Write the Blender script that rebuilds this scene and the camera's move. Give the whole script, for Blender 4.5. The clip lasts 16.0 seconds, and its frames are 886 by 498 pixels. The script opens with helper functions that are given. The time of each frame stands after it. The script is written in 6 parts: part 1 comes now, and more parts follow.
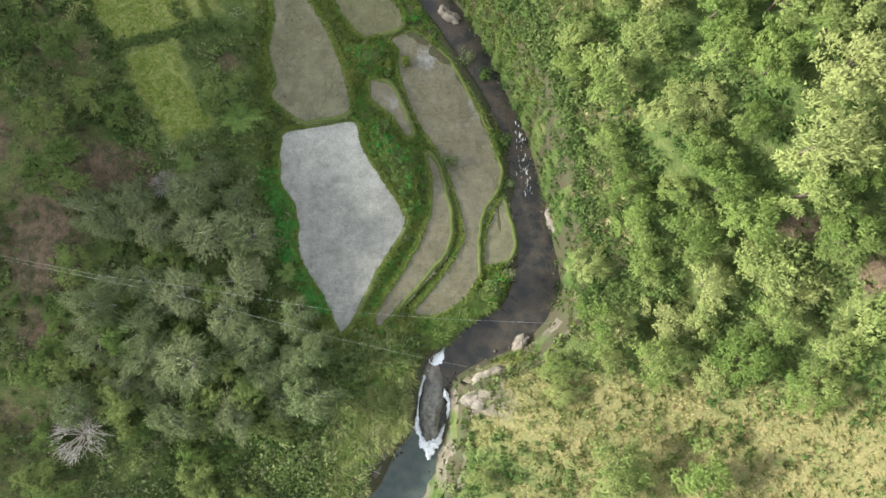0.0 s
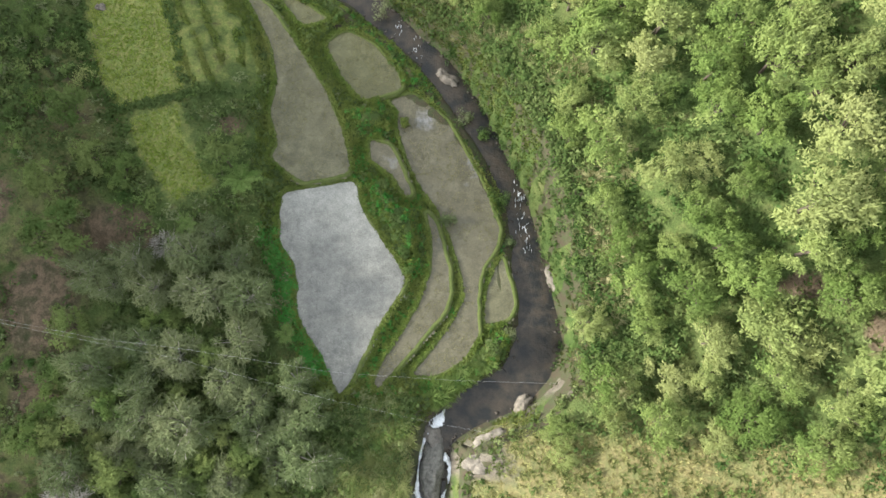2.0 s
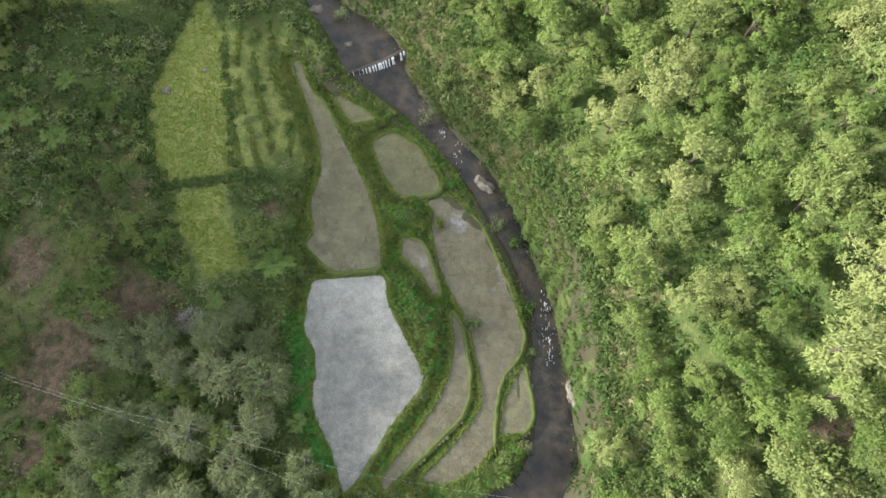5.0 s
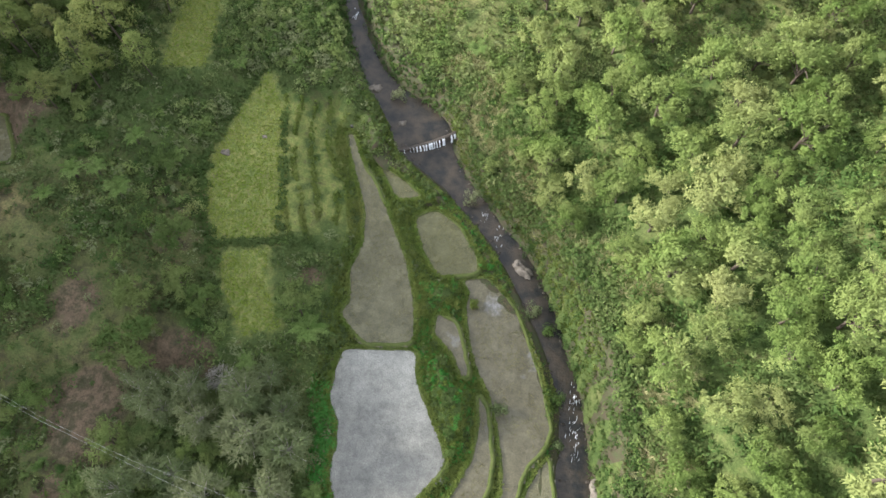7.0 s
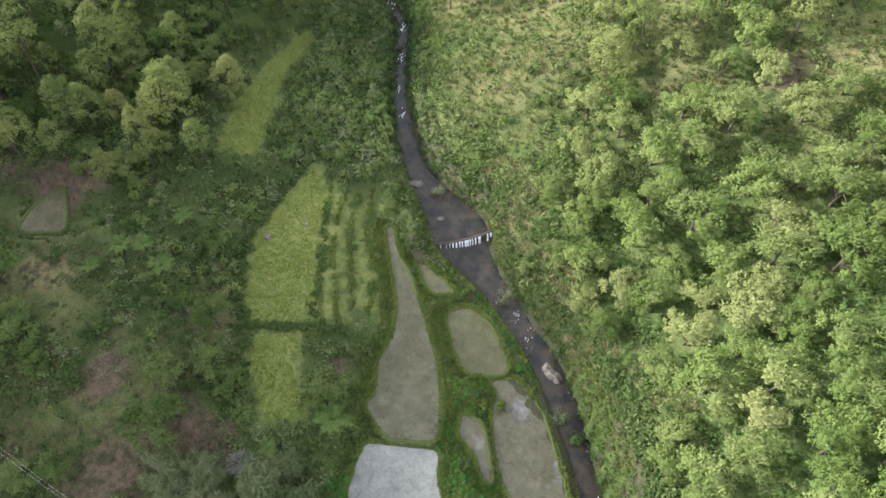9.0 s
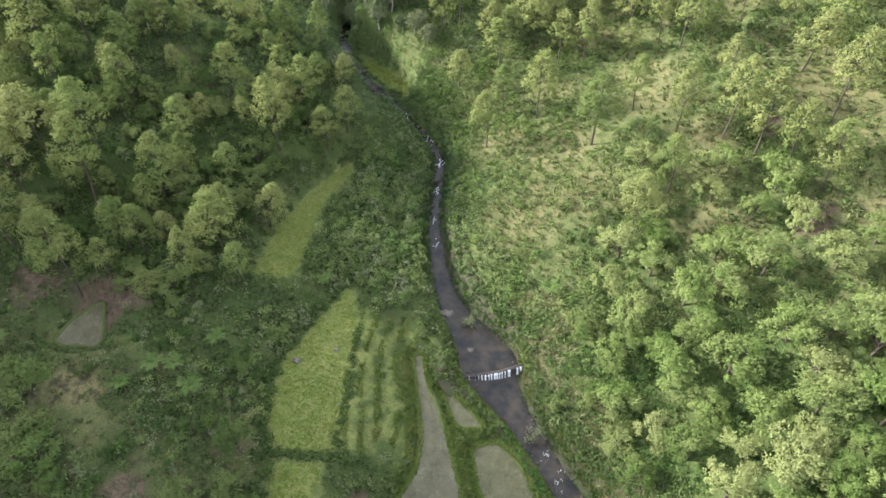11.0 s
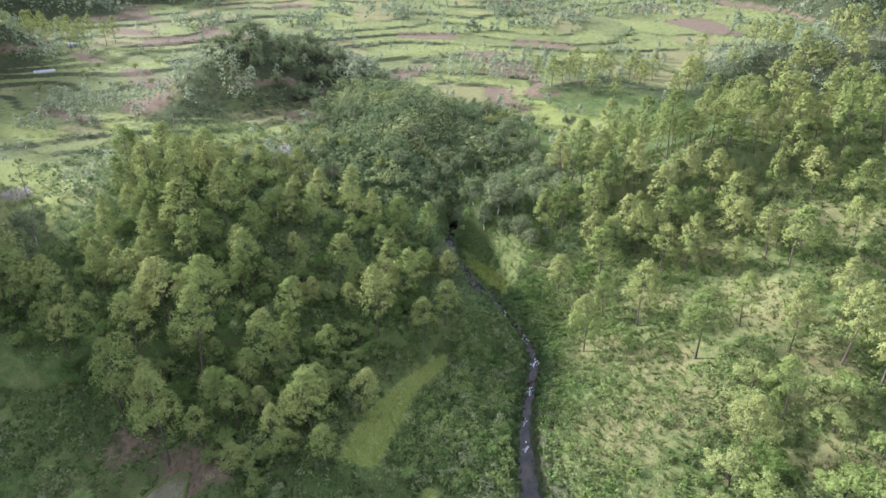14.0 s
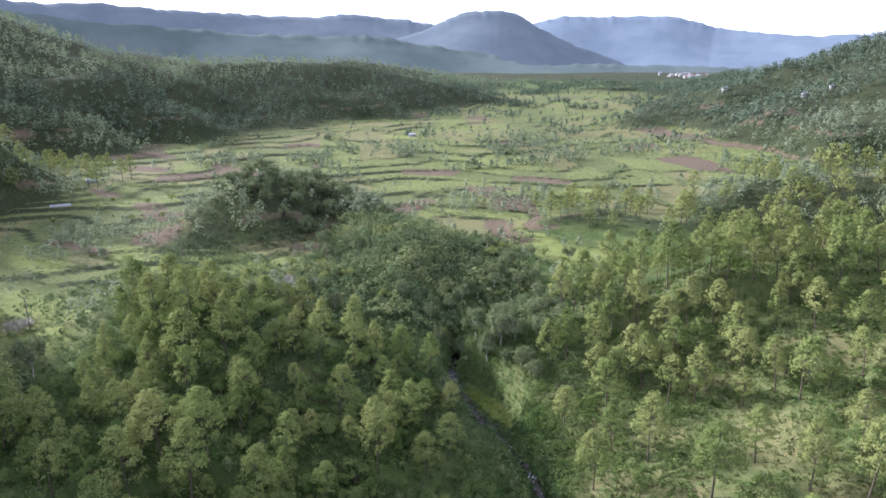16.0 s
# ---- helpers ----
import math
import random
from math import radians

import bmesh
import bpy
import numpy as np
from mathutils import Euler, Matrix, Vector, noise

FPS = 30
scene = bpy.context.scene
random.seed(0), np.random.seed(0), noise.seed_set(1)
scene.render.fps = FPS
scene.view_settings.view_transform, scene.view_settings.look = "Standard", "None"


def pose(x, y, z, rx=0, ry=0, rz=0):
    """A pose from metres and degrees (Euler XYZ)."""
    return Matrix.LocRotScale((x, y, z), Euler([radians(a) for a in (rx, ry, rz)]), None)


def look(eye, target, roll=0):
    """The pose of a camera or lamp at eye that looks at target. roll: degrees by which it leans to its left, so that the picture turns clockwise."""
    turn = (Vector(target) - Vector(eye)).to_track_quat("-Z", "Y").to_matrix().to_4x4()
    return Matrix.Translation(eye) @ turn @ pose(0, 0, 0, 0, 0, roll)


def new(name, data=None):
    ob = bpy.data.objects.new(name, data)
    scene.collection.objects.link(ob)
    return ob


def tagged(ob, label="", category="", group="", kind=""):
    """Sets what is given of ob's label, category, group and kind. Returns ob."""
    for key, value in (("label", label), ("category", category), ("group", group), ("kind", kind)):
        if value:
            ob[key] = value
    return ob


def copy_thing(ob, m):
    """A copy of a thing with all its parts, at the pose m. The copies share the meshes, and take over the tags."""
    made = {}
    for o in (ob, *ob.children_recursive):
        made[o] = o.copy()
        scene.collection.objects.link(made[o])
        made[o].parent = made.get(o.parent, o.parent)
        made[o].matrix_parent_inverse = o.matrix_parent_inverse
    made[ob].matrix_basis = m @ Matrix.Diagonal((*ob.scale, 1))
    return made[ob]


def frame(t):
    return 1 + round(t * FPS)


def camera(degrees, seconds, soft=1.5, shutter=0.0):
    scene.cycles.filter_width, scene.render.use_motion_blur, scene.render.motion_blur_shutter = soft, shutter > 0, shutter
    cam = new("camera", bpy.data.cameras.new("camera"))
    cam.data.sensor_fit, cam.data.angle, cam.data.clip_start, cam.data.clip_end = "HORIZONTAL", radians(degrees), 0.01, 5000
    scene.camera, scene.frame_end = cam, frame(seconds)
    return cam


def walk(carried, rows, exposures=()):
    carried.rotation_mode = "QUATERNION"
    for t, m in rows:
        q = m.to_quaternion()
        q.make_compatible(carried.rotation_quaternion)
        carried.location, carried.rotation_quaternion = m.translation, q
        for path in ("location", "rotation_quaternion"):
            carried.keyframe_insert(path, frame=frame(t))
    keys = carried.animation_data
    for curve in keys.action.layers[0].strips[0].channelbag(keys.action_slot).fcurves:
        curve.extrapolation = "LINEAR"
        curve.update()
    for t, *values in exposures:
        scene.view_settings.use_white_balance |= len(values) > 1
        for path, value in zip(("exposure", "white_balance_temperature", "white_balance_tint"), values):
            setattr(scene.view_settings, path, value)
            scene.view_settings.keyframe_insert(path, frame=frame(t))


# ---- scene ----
cam = camera(68.2, 16.0, soft=1.6)
PATH = [
    (0, (0.00, 0.00, 100.00), (0.020, 7.581, 50.578), 1.00),
    (0.5, (0.05, 0.22, 99.86), (0.049, 8.564, 50.559), 0.82),
    (1, (0.07, 0.41, 99.74), (0.049, 9.795, 50.633), 0.61),
    (1.5, (0.05, 0.57, 99.67), (0.040, 11.086, 50.784), 0.54),
    (2, (-0.01, 0.72, 99.63), (-0.008, 12.402, 51.015), 0.53),
    (2.5, (-0.09, 0.86, 99.64), (-0.165, 13.718, 51.325), 0.60),
    (3, (-0.21, 1.00, 99.71), (-0.451, 15.024, 51.713), 0.56),
    (3.5, (-0.36, 1.14, 99.82), (-0.904, 16.272, 52.164), 0.59),
    (4, (-0.54, 1.29, 99.98), (-1.478, 17.477, 52.679), 0.51),
    (6.5, (-1.82, 2.06, 101.35), (-6.025, 23.934, 56.585), 0.02),
    (7, (-2.14, 2.21, 101.70), (-7.226, 25.183, 57.579), -0.03),
    (7.5, (-2.47, 2.36, 102.05), (-8.465, 26.421, 58.637), -0.03),
    (8, (-2.82, 2.49, 102.41), (-9.797, 27.619, 59.749), 0.03),
    (8.5, (-3.18, 2.61, 102.76), (-11.185, 28.867, 60.968), 0.10),
    (9, (-3.54, 2.72, 103.10), (-11.978, 30.701, 62.530), 0.16),
    (11.5, (-5.32, 2.89, 104.38), (-19.360, 38.133, 71.810), 0.02),
    (12, (-5.64, 2.85, 104.54), (-21.396, 39.026, 73.830), -0.05),
    (12.5, (-5.93, 2.78, 104.65), (-23.378, 39.792, 75.919), -0.12),
    (13, (-6.19, 2.69, 104.74), (-25.416, 40.360, 78.068), -0.24),
    (13.5, (-6.41, 2.58, 104.79), (-27.198, 40.856, 80.243), -0.31),
    (14, (-6.57, 2.46, 104.83), (-28.498, 41.425, 82.441), -0.28),
    (14.5, (-6.69, 2.34, 104.86), (-29.483, 42.029, 84.727), -0.34),
    (15, (-6.74, 2.23, 104.89), (-30.004, 42.728, 87.054), -0.33),
    (15.5, (-6.71, 2.13, 104.94), (-30.233, 43.441, 89.455), -0.32),
    (16, (-6.60, 2.06, 105.03), (-30.316, 44.065, 91.877), -0.33),
]
walk(cam, [(t, look(eye, target, roll)) for t, eye, target, roll in PATH], 
     [(0, 1.55, 6450, 8), (4, 1.52, 6350, 9), (7, 1.53, 6280, 12), (9, 1.58, 6150, 13), (12.5, 1.73, 5880, 16), (14.5, 1.66, 5600, 20), (15.4, 1.56, 5550, 21), (16, 1.29, 5550, 22)])

# ---- world and sun ----
SUN_FROM = Vector((-0.90, -0.05, 0.405)).normalized()
world = bpy.data.worlds.new("sky")
scene.world = world
world.use_nodes = True
wn, wl = world.node_tree.nodes, world.node_tree.links
wn.clear()
sky = wn.new("ShaderNodeTexSky")
sky.sky_type, sky.sun_disc = "NISHITA", False
sky.sun_elevation = math.asin(SUN_FROM.z)
sky.sun_rotation = math.atan2(SUN_FROM.x, SUN_FROM.y)
sky.dust_density, sky.air_density = 3.0, 1.0
# broken white cloud over the blue
coord = wn.new("ShaderNodeTexCoord")
stretch = wn.new("ShaderNodeMapping")
stretch.inputs["Scale"].default_value = (1.0, 1.0, 3.2)
puffs = wn.new("ShaderNodeTexNoise")
puffs.inputs["Scale"].default_value, puffs.inputs["Detail"].default_value = 2.6, 7.0
cover = wn.new("ShaderNodeMapRange")
cover.inputs[1].default_value, cover.inputs[2].default_value = 0.28, 0.46
cloud = wn.new("ShaderNodeMixRGB")
cloud.inputs[2].default_value = (3.95, 4.12, 4.42, 1)
back = wn.new("ShaderNodeBackground")
back.inputs["Strength"].default_value = 0.150
out = wn.new("ShaderNodeOutputWorld")
wl.new(coord.outputs["Generated"], stretch.inputs["Vector"])
wl.new(stretch.outputs["Vector"], puffs.inputs["Vector"])
wl.new(puffs.outputs["Fac"], cover.inputs[0])
wl.new(cover.outputs[0], cloud.inputs[0])
wl.new(sky.outputs["Color"], cloud.inputs[1])
wl.new(cloud.outputs[0], back.inputs["Color"])
wl.new(back.outputs[0], out.inputs["Surface"])
lamp = bpy.data.lights.new("sun", "SUN")
lamp.energy, lamp.angle, lamp.color = 5.0, radians(8.0), (1.0, 0.95, 0.86)
sun = new("sun", lamp)
sun.matrix_world = look(SUN_FROM * 300, (0, 0, 0))
# ---- materials ----
def nodes_of(name):
    m = bpy.data.materials.new(name)
    m.use_nodes = True
    n, l = m.node_tree.nodes, m.node_tree.links
    n.clear()
    end = n.new("ShaderNodeOutputMaterial")
    return m, n, l, end


def add_noise(n, l, size, detail=5.0, rough=0.6, where=None):
    """Noise in metres of that size, on the place in the world."""
    tex = n.new("ShaderNodeTexNoise")
    tex.inputs["Scale"].default_value, tex.inputs["Detail"].default_value, tex.inputs["Roughness"].default_value = 1 / size, detail, rough
    if where is None:
        where = n.new("ShaderNodeNewGeometry").outputs["Position"]
    l.new(where, tex.inputs["Vector"])
    return tex.outputs["Fac"]


def remap(n, l, value, a, b, c=0.0, d=1.0):
    r = n.new("ShaderNodeMapRange")
    l.new(value, r.inputs[0])
    for k, v in zip((1, 2, 3, 4), (a, b, c, d)):
        r.inputs[k].default_value = v
    return r.outputs[0]


def mix(n, l, fac, a, b, kind="MIX"):
    m = n.new("ShaderNodeMixRGB")
    m.blend_type = kind
    for slot, v in zip(m.inputs, (fac, a, b)):
        if isinstance(v, (int, float)):
            slot.default_value = v
        elif isinstance(v, tuple):
            slot.default_value = (*v, 1)
        else:
            l.new(v, slot)
    return m.outputs[0]


def surface(n, l, end, colour, rough=0.8, bump=None, strength=0.4, depth=0.1, spec=0.3):
    p = n.new("ShaderNodeBsdfPrincipled")
    if isinstance(colour, tuple):
        p.inputs["Base Color"].default_value = (*colour, 1)
    else:
        l.new(colour, p.inputs["Base Color"])
    if isinstance(rough, float):
        p.inputs["Roughness"].default_value = rough
    else:
        l.new(rough, p.inputs["Roughness"])
    p.inputs["Specular IOR Level"].default_value = spec
    if bump is not None:
        b = n.new("ShaderNodeBump")
        b.inputs["Strength"].default_value, b.inputs["Distance"].default_value = strength, depth
        l.new(bump, b.inputs["Height"])
        l.new(b.outputs[0], p.inputs["Normal"])
    l.new(p.outputs[0], end.inputs["Surface"])
    return p


def leaf_material(name, dark, light, third, through_part=0.28, patch=4.0):
    """Leaves: colour from plant to plant, in patches, and leaf to leaf; some light comes through."""
    m, n, l, end = nodes_of(name)
    geo, info = n.new("ShaderNodeNewGeometry"), n.new("ShaderNodeObjectInfo")
    c = mix(n, l, remap(n, l, add_noise(n, l, patch, 3.0), 0.34, 0.66), dark, light)
    c = mix(n, l, remap(n, l, info.outputs["Random"], 0.45, 1.0, 0.0, 0.75), c, third)
    c = mix(n, l, remap(n, l, info.outputs["Random"], 0.05, 0.4, 0.75, 0.0), c, tuple(.85 * v for v in dark))
    c = mix(n, l, remap(n, l, add_noise(n, l, patch * 3.5, 2.0), 0.45, 0.7, 0.0, 0.7), c, third)
    per_leaf = remap(n, l, geo.outputs["Random Per Island"], 0.0, 1.0, 0.88, 1.12)
    scaled = n.new("ShaderNodeVectorMath")
    scaled.operation = "SCALE"
    l.new(c, scaled.inputs[0])
    l.new(per_leaf, scaled.inputs["Scale"])
    diff, trans, mixed = n.new("ShaderNodeBsdfDiffuse"), n.new("ShaderNodeBsdfTranslucent"), n.new("ShaderNodeMixShader")
    l.new(scaled.outputs[0], diff.inputs["Color"])
    l.new(scaled.outputs[0], trans.inputs["Color"])
    mixed.inputs[0].default_value = through_part
    l.new(diff.outputs[0], mixed.inputs[1])
    l.new(trans.outputs[0], mixed.inputs[2])
    l.new(mixed.outputs[0], end.inputs["Surface"])
    return m


def plain_material(name, a, b, size=0.6, rough=0.85, depth=0.05, spec=0.3):
    """A rough surface of two colours in patches, with fine grain."""
    m, n, l, end = nodes_of(name)
    fine = add_noise(n, l, size * 0.15, 4.0)
    c = mix(n, l, remap(n, l, add_noise(n, l, size, 5.0), 0.35, 0.65), a, b)
    c = mix(n, l, 0.5, c, remap(n, l, fine, 0.3, 0.7, 0.5, 1.4), "MULTIPLY")
    surface(n, l, end, c, rough, fine, 0.5, depth, spec)
    return m


def water_material(name, deep, shallow, size, rough, ripple, chop=0.35, spec=0.3):
    m, n, l, end = nodes_of(name)
    c = mix(n, l, remap(n, l, add_noise(n, l, size, 5.0), 0.38, 0.62), deep, shallow)
    c = mix(n, l, remap(n, l, add_noise(n, l, 0.35, 4.0), 0.5, 0.75, 0.0, 0.35), c, tuple(0.6 * v for v in deep))
    surface(n, l, end, c, rough, add_noise(n, l, chop, 4.0), 0.5, ripple, spec)
    return m


def paddy_material(name, deep, shallow, pale, share, pale_span=None):
    """Shallow muddy water over seedlings: fine speckle, soft blotches and pale patches, on mud a painted sky sheen."""
    m, n, l, end = nodes_of(name)
    c = mix(n, l, remap(n, l, add_noise(n, l, 2.6, 6.0, 0.65), 0.36, 0.64), deep, shallow)
    blotch = add_noise(n, l, 7.0, 5.0)
    if pale_span:  # the pale tone gains along y, over this span
        split = n.new("ShaderNodeSeparateXYZ")
        l.new(n.new("ShaderNodeNewGeometry").outputs["Position"], split.inputs[0])
        blotch = mix(n, l, 0.6, blotch, remap(n, l, split.outputs["Y"], *pale_span, 0.3, 0.75))
    c = mix(n, l, remap(n, l, blotch, 0.62 - share, 0.74 - share, 0.0, 0.75), c, pale)
    c = mix(n, l, 0.75, c, remap(n, l, add_noise(n, l, 0.22, 3.0, 0.7), 0.3, 0.7, 0.55, 1.4), "MULTIPLY")
    c = mix(n, l, 0.5, c, remap(n, l, add_noise(n, l, 0.8, 4.0), 0.3, 0.7, 0.65, 1.3), "MULTIPLY")
    surface(n, l, end, c, remap(n, l, add_noise(n, l, 4.0, 3.0), 0.4, 0.6, 0.12, 0.5), add_noise(n, l, 0.3, 4.0), 0.5, 0.02, 0.3)
    return m


def ground_material():
    m, n, l, end = nodes_of("ground")

    def cover_of(name):
        a = n.new("ShaderNodeAttribute")
        a.attribute_name = name
        return a.outputs["Fac"]

    big, mid, fine = add_noise(n, l, 14.0, 4.0), add_noise(n, l, 2.2, 5.0), add_noise(n, l, 0.3, 5.0)
    c = mix(n, l, remap(n, l, mid, 0.35, 0.65), (0.045, 0.074, 0.022), (0.085, 0.118, 0.036))
    c = mix(n, l, remap(n, l, big, 0.45, 0.7, 0.0, 0.6), c, (0.11, 0.122, 0.046))

    def lay(c, name, a, b, hard=0.18):
        edge = n.new("ShaderNodeMath")
        edge.operation = "ADD"
        l.new(cover_of(name), edge.inputs[0])
        l.new(remap(n, l, mid, 0.25, 0.75, -0.45, 0.45), edge.inputs[1])
        w = remap(n, l, edge.outputs[0], 0.5 - hard, 0.5 + hard)
        inner = mix(n, l, remap(n, l, add_noise(n, l, 1.1, 5.0), 0.36, 0.64), a, b)
        return mix(n, l, w, c, inner)

    c = lay(c, "straw", (0.178, 0.152, 0.072), (0.112, 0.122, 0.050), 0.4)
    c = lay(c, "lawn", (0.140, 0.178, 0.050), (0.190, 0.200, 0.066), 0.35)
    c = lay(c, "soil", (0.138, 0.104, 0.070), (0.086, 0.067, 0.044), 0.2)
    c = lay(c, "stone", (0.165, 0.148, 0.120), (0.095, 0.082, 0.064), 0.3)
    c = lay(c, "scrub", (0.024, 0.034, 0.015), (0.050, 0.054, 0.026), 0.22)
    c = mix(n, l, 0.6, c, remap(n, l, fine, 0.3, 0.7, 0.5, 1.45), "MULTIPLY")
    surface(n, l, end, c, 0.95, fine, 0.9, 0.25, 0.1)
    return m


MAT = {
    "ground": ground_material(),
    "bark": plain_material("bark", (0.065, 0.050, 0.038), (0.11, 0.09, 0.07), 0.5),
    "pale_bark": plain_material("pale_bark", (0.46, 0.43, 0.39), (0.30, 0.28, 0.25), 0.4),
    "broad": leaf_material("broad_leaf", (0.112, 0.172, 0.046), (0.200, 0.262, 0.078), (0.270, 0.292, 0.118), 0.34),
    "pine": leaf_material("pine_needle", (0.122, 0.168, 0.050), (0.198, 0.238, 0.076), (0.238, 0.252, 0.092), 0.28),
    # the broad leaf darkened: shade of the west side put into its colour
    "shade_broad": leaf_material("shade_broad_leaf", (0.078, 0.130, 0.038), (0.138, 0.190, 0.056), (0.180, 0.212, 0.078), 0.28),
    "alder": leaf_material("grey_leaf", (0.102, 0.138, 0.060), (0.148, 0.178, 0.086), (0.172, 0.190, 0.100)),
    "fern": leaf_material("fern_leaf", (0.085, 0.140, 0.036), (0.120, 0.185, 0.052), (0.14, 0.19, 0.065)),
    "shrub": leaf_material("shrub_leaf", (0.045, 0.085, 0.026), (0.090, 0.142, 0.040), (0.110, 0.145, 0.052), 0.3, 3.0),
    # shrub leaf darkened, the west floor's shade contrast put into the colour
    "thicket": leaf_material("dimmed_shrub_leaf", (0.032, 0.060, 0.021), (0.072, 0.112, 0.036), (0.100, 0.130, 0.050), 0.25, 3.0),
    "bright": leaf_material("bright_leaf", (0.105, 0.165, 0.044), (0.180, 0.240, 0.078), (0.230, 0.250, 0.120), 0.35, 3.0),
    "vine": leaf_material("vine_leaf", (0.055, 0.190, 0.038), (0.085, 0.255, 0.055), (0.12, 0.24, 0.060), 0.3, 2.0),
    "gorge": leaf_material("ravine_leaf", (0.044, 0.084, 0.032), (0.095, 0.148, 0.055), (0.135, 0.172, 0.085), 0.35, 5.0),
    "cane": leaf_material("cane_leaf", (0.150, 0.205, 0.060), (0.265, 0.275, 0.118), (0.350, 0.325, 0.180), 0.35, 2.0),
    "dry_grass": leaf_material("dry_grass_blade", (0.088, 0.110, 0.036), (0.132, 0.138, 0.054), (0.108, 0.136, 0.046), 0.35, 5.0),
    "straw_grass": leaf_material("straw_grass_blade", (0.240, 0.225, 0.092), (0.340, 0.300, 0.145), (0.215, 0.240, 0.086), 0.3, 3.0),
    "seedling": leaf_material("rice_blade", (0.145, 0.150, 0.062), (0.200, 0.195, 0.090), (0.235, 0.215, 0.115), 0.3, 2.0),
    "turf": leaf_material("turf_blade", (0.088, 0.142, 0.030), (0.145, 0.192, 0.046), (0.180, 0.195, 0.062), 0.35, 2.0),
    "lawn": leaf_material("lawn_blade", (0.165, 0.230, 0.040), (0.230, 0.285, 0.056), (0.250, 0.275, 0.075), 0.35, 4.0),
    # haze is mixed into both far leaf colours; the second is also dimmed
    "far": leaf_material("hazed_far_leaf", (0.160, 0.205, 0.122), (0.225, 0.262, 0.156), (0.240, 0.270, 0.170), 0.4, 25.0),
    "far_dark": leaf_material("dimmed_far_leaf", (0.080, 0.115, 0.076), (0.112, 0.146, 0.094), (0.125, 0.156, 0.104), 0.2, 30.0),
    "stream": water_material("stream_water", (0.012, 0.013, 0.012), (0.046, 0.037, 0.026), 2.6, 0.10, 0.16, 0.4, 0.3),
    "pool": water_material("pool_water", (0.034, 0.052, 0.048), (0.055, 0.068, 0.060), 2.0, 0.10, 0.05),
    "silt": paddy_material("silt_water", (0.125, 0.126, 0.114), (0.195, 0.194, 0.172), (0.30, 0.30, 0.27), 0.07, (5.0, 33.0)),
    "mud": paddy_material("mud_water", (0.084, 0.080, 0.044), (0.124, 0.118, 0.068), (0.17, 0.17, 0.16), -0.04),
    # bluish pale patches put the sky's sheen into the mud's colour
    "sheen_mud": paddy_material("sheen_mud_water", (0.082, 0.075, 0.046), (0.118, 0.109, 0.070), (0.25, 0.255, 0.27), 0.03),
    "green_mud": paddy_material("green_mud_water", (0.076, 0.076, 0.034), (0.106, 0.104, 0.050), (0.13, 0.13, 0.10), -0.04),
    "foam": plain_material("foam", (0.80, 0.82, 0.84), (0.62, 0.66, 0.70), 0.5, 0.6, 0.05),
    "wet_rock": plain_material("wet_rock", (0.075, 0.062, 0.050), (0.040, 0.034, 0.028), 0.5, 0.5, 0.1),
    "rock": plain_material("rock", (0.20, 0.185, 0.16), (0.11, 0.10, 0.09), 1.2, 0.8, 0.15),
    "pale_rock": plain_material("pale_rock", (0.22, 0.195, 0.16), (0.10, 0.088, 0.072), 0.8, 0.85, 0.15),
    "fall_rock": plain_material("fall_rock", (0.21, 0.205, 0.18), (0.085, 0.082, 0.072), 0.7, 0.75, 0.3),
    "red_bank": plain_material("red_bank", (0.055, 0.042, 0.028), (0.045, 0.058, 0.023), 1.2, 0.9, 0.1),
    "concrete": plain_material("concrete", (0.17, 0.16, 0.15), (0.075, 0.07, 0.065), 0.7, 0.8, 0.03),
    "bund": plain_material("bund_turf", (0.066, 0.092, 0.026), (0.100, 0.118, 0.040), 0.8, 0.95, 0.15, 0.1),
    "wire": plain_material("wire", (0.50, 0.50, 0.50), (0.42, 0.42, 0.42), 1.0, 0.5, 0.0),
    "wood": plain_material("pole_wood", (0.22, 0.19, 0.15), (0.15, 0.12, 0.09), 0.4),
    "white_wall": plain_material("white_wall", (0.36, 0.36, 0.35), (0.24, 0.24, 0.23), 1.5),
    "tin": plain_material("tin_roof", (0.30, 0.32, 0.34), (0.20, 0.21, 0.22), 1.2, 0.6, 0.02, 0.3),
    "red_roof": plain_material("red_roof", (0.28, 0.12, 0.08), (0.20, 0.09, 0.06), 1.2, 0.7, 0.02),
    "log": plain_material("dead_wood", (0.36, 0.33, 0.29), (0.24, 0.22, 0.19), 0.3),
}


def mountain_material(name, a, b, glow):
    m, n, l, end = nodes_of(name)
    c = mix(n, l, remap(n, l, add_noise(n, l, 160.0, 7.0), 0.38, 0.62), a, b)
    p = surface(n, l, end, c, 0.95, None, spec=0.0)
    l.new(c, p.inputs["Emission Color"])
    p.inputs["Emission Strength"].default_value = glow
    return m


# haze and its brightness are put into these blue-grey colours and the glow
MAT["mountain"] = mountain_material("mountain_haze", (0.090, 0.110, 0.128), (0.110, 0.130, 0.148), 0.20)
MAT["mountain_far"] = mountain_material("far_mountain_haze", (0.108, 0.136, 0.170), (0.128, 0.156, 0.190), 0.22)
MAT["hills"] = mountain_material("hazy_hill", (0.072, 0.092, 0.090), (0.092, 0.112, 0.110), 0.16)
# ---- the lie of the land: plain number work, no meshes yet ----
rng = np.random.default_rng(7)

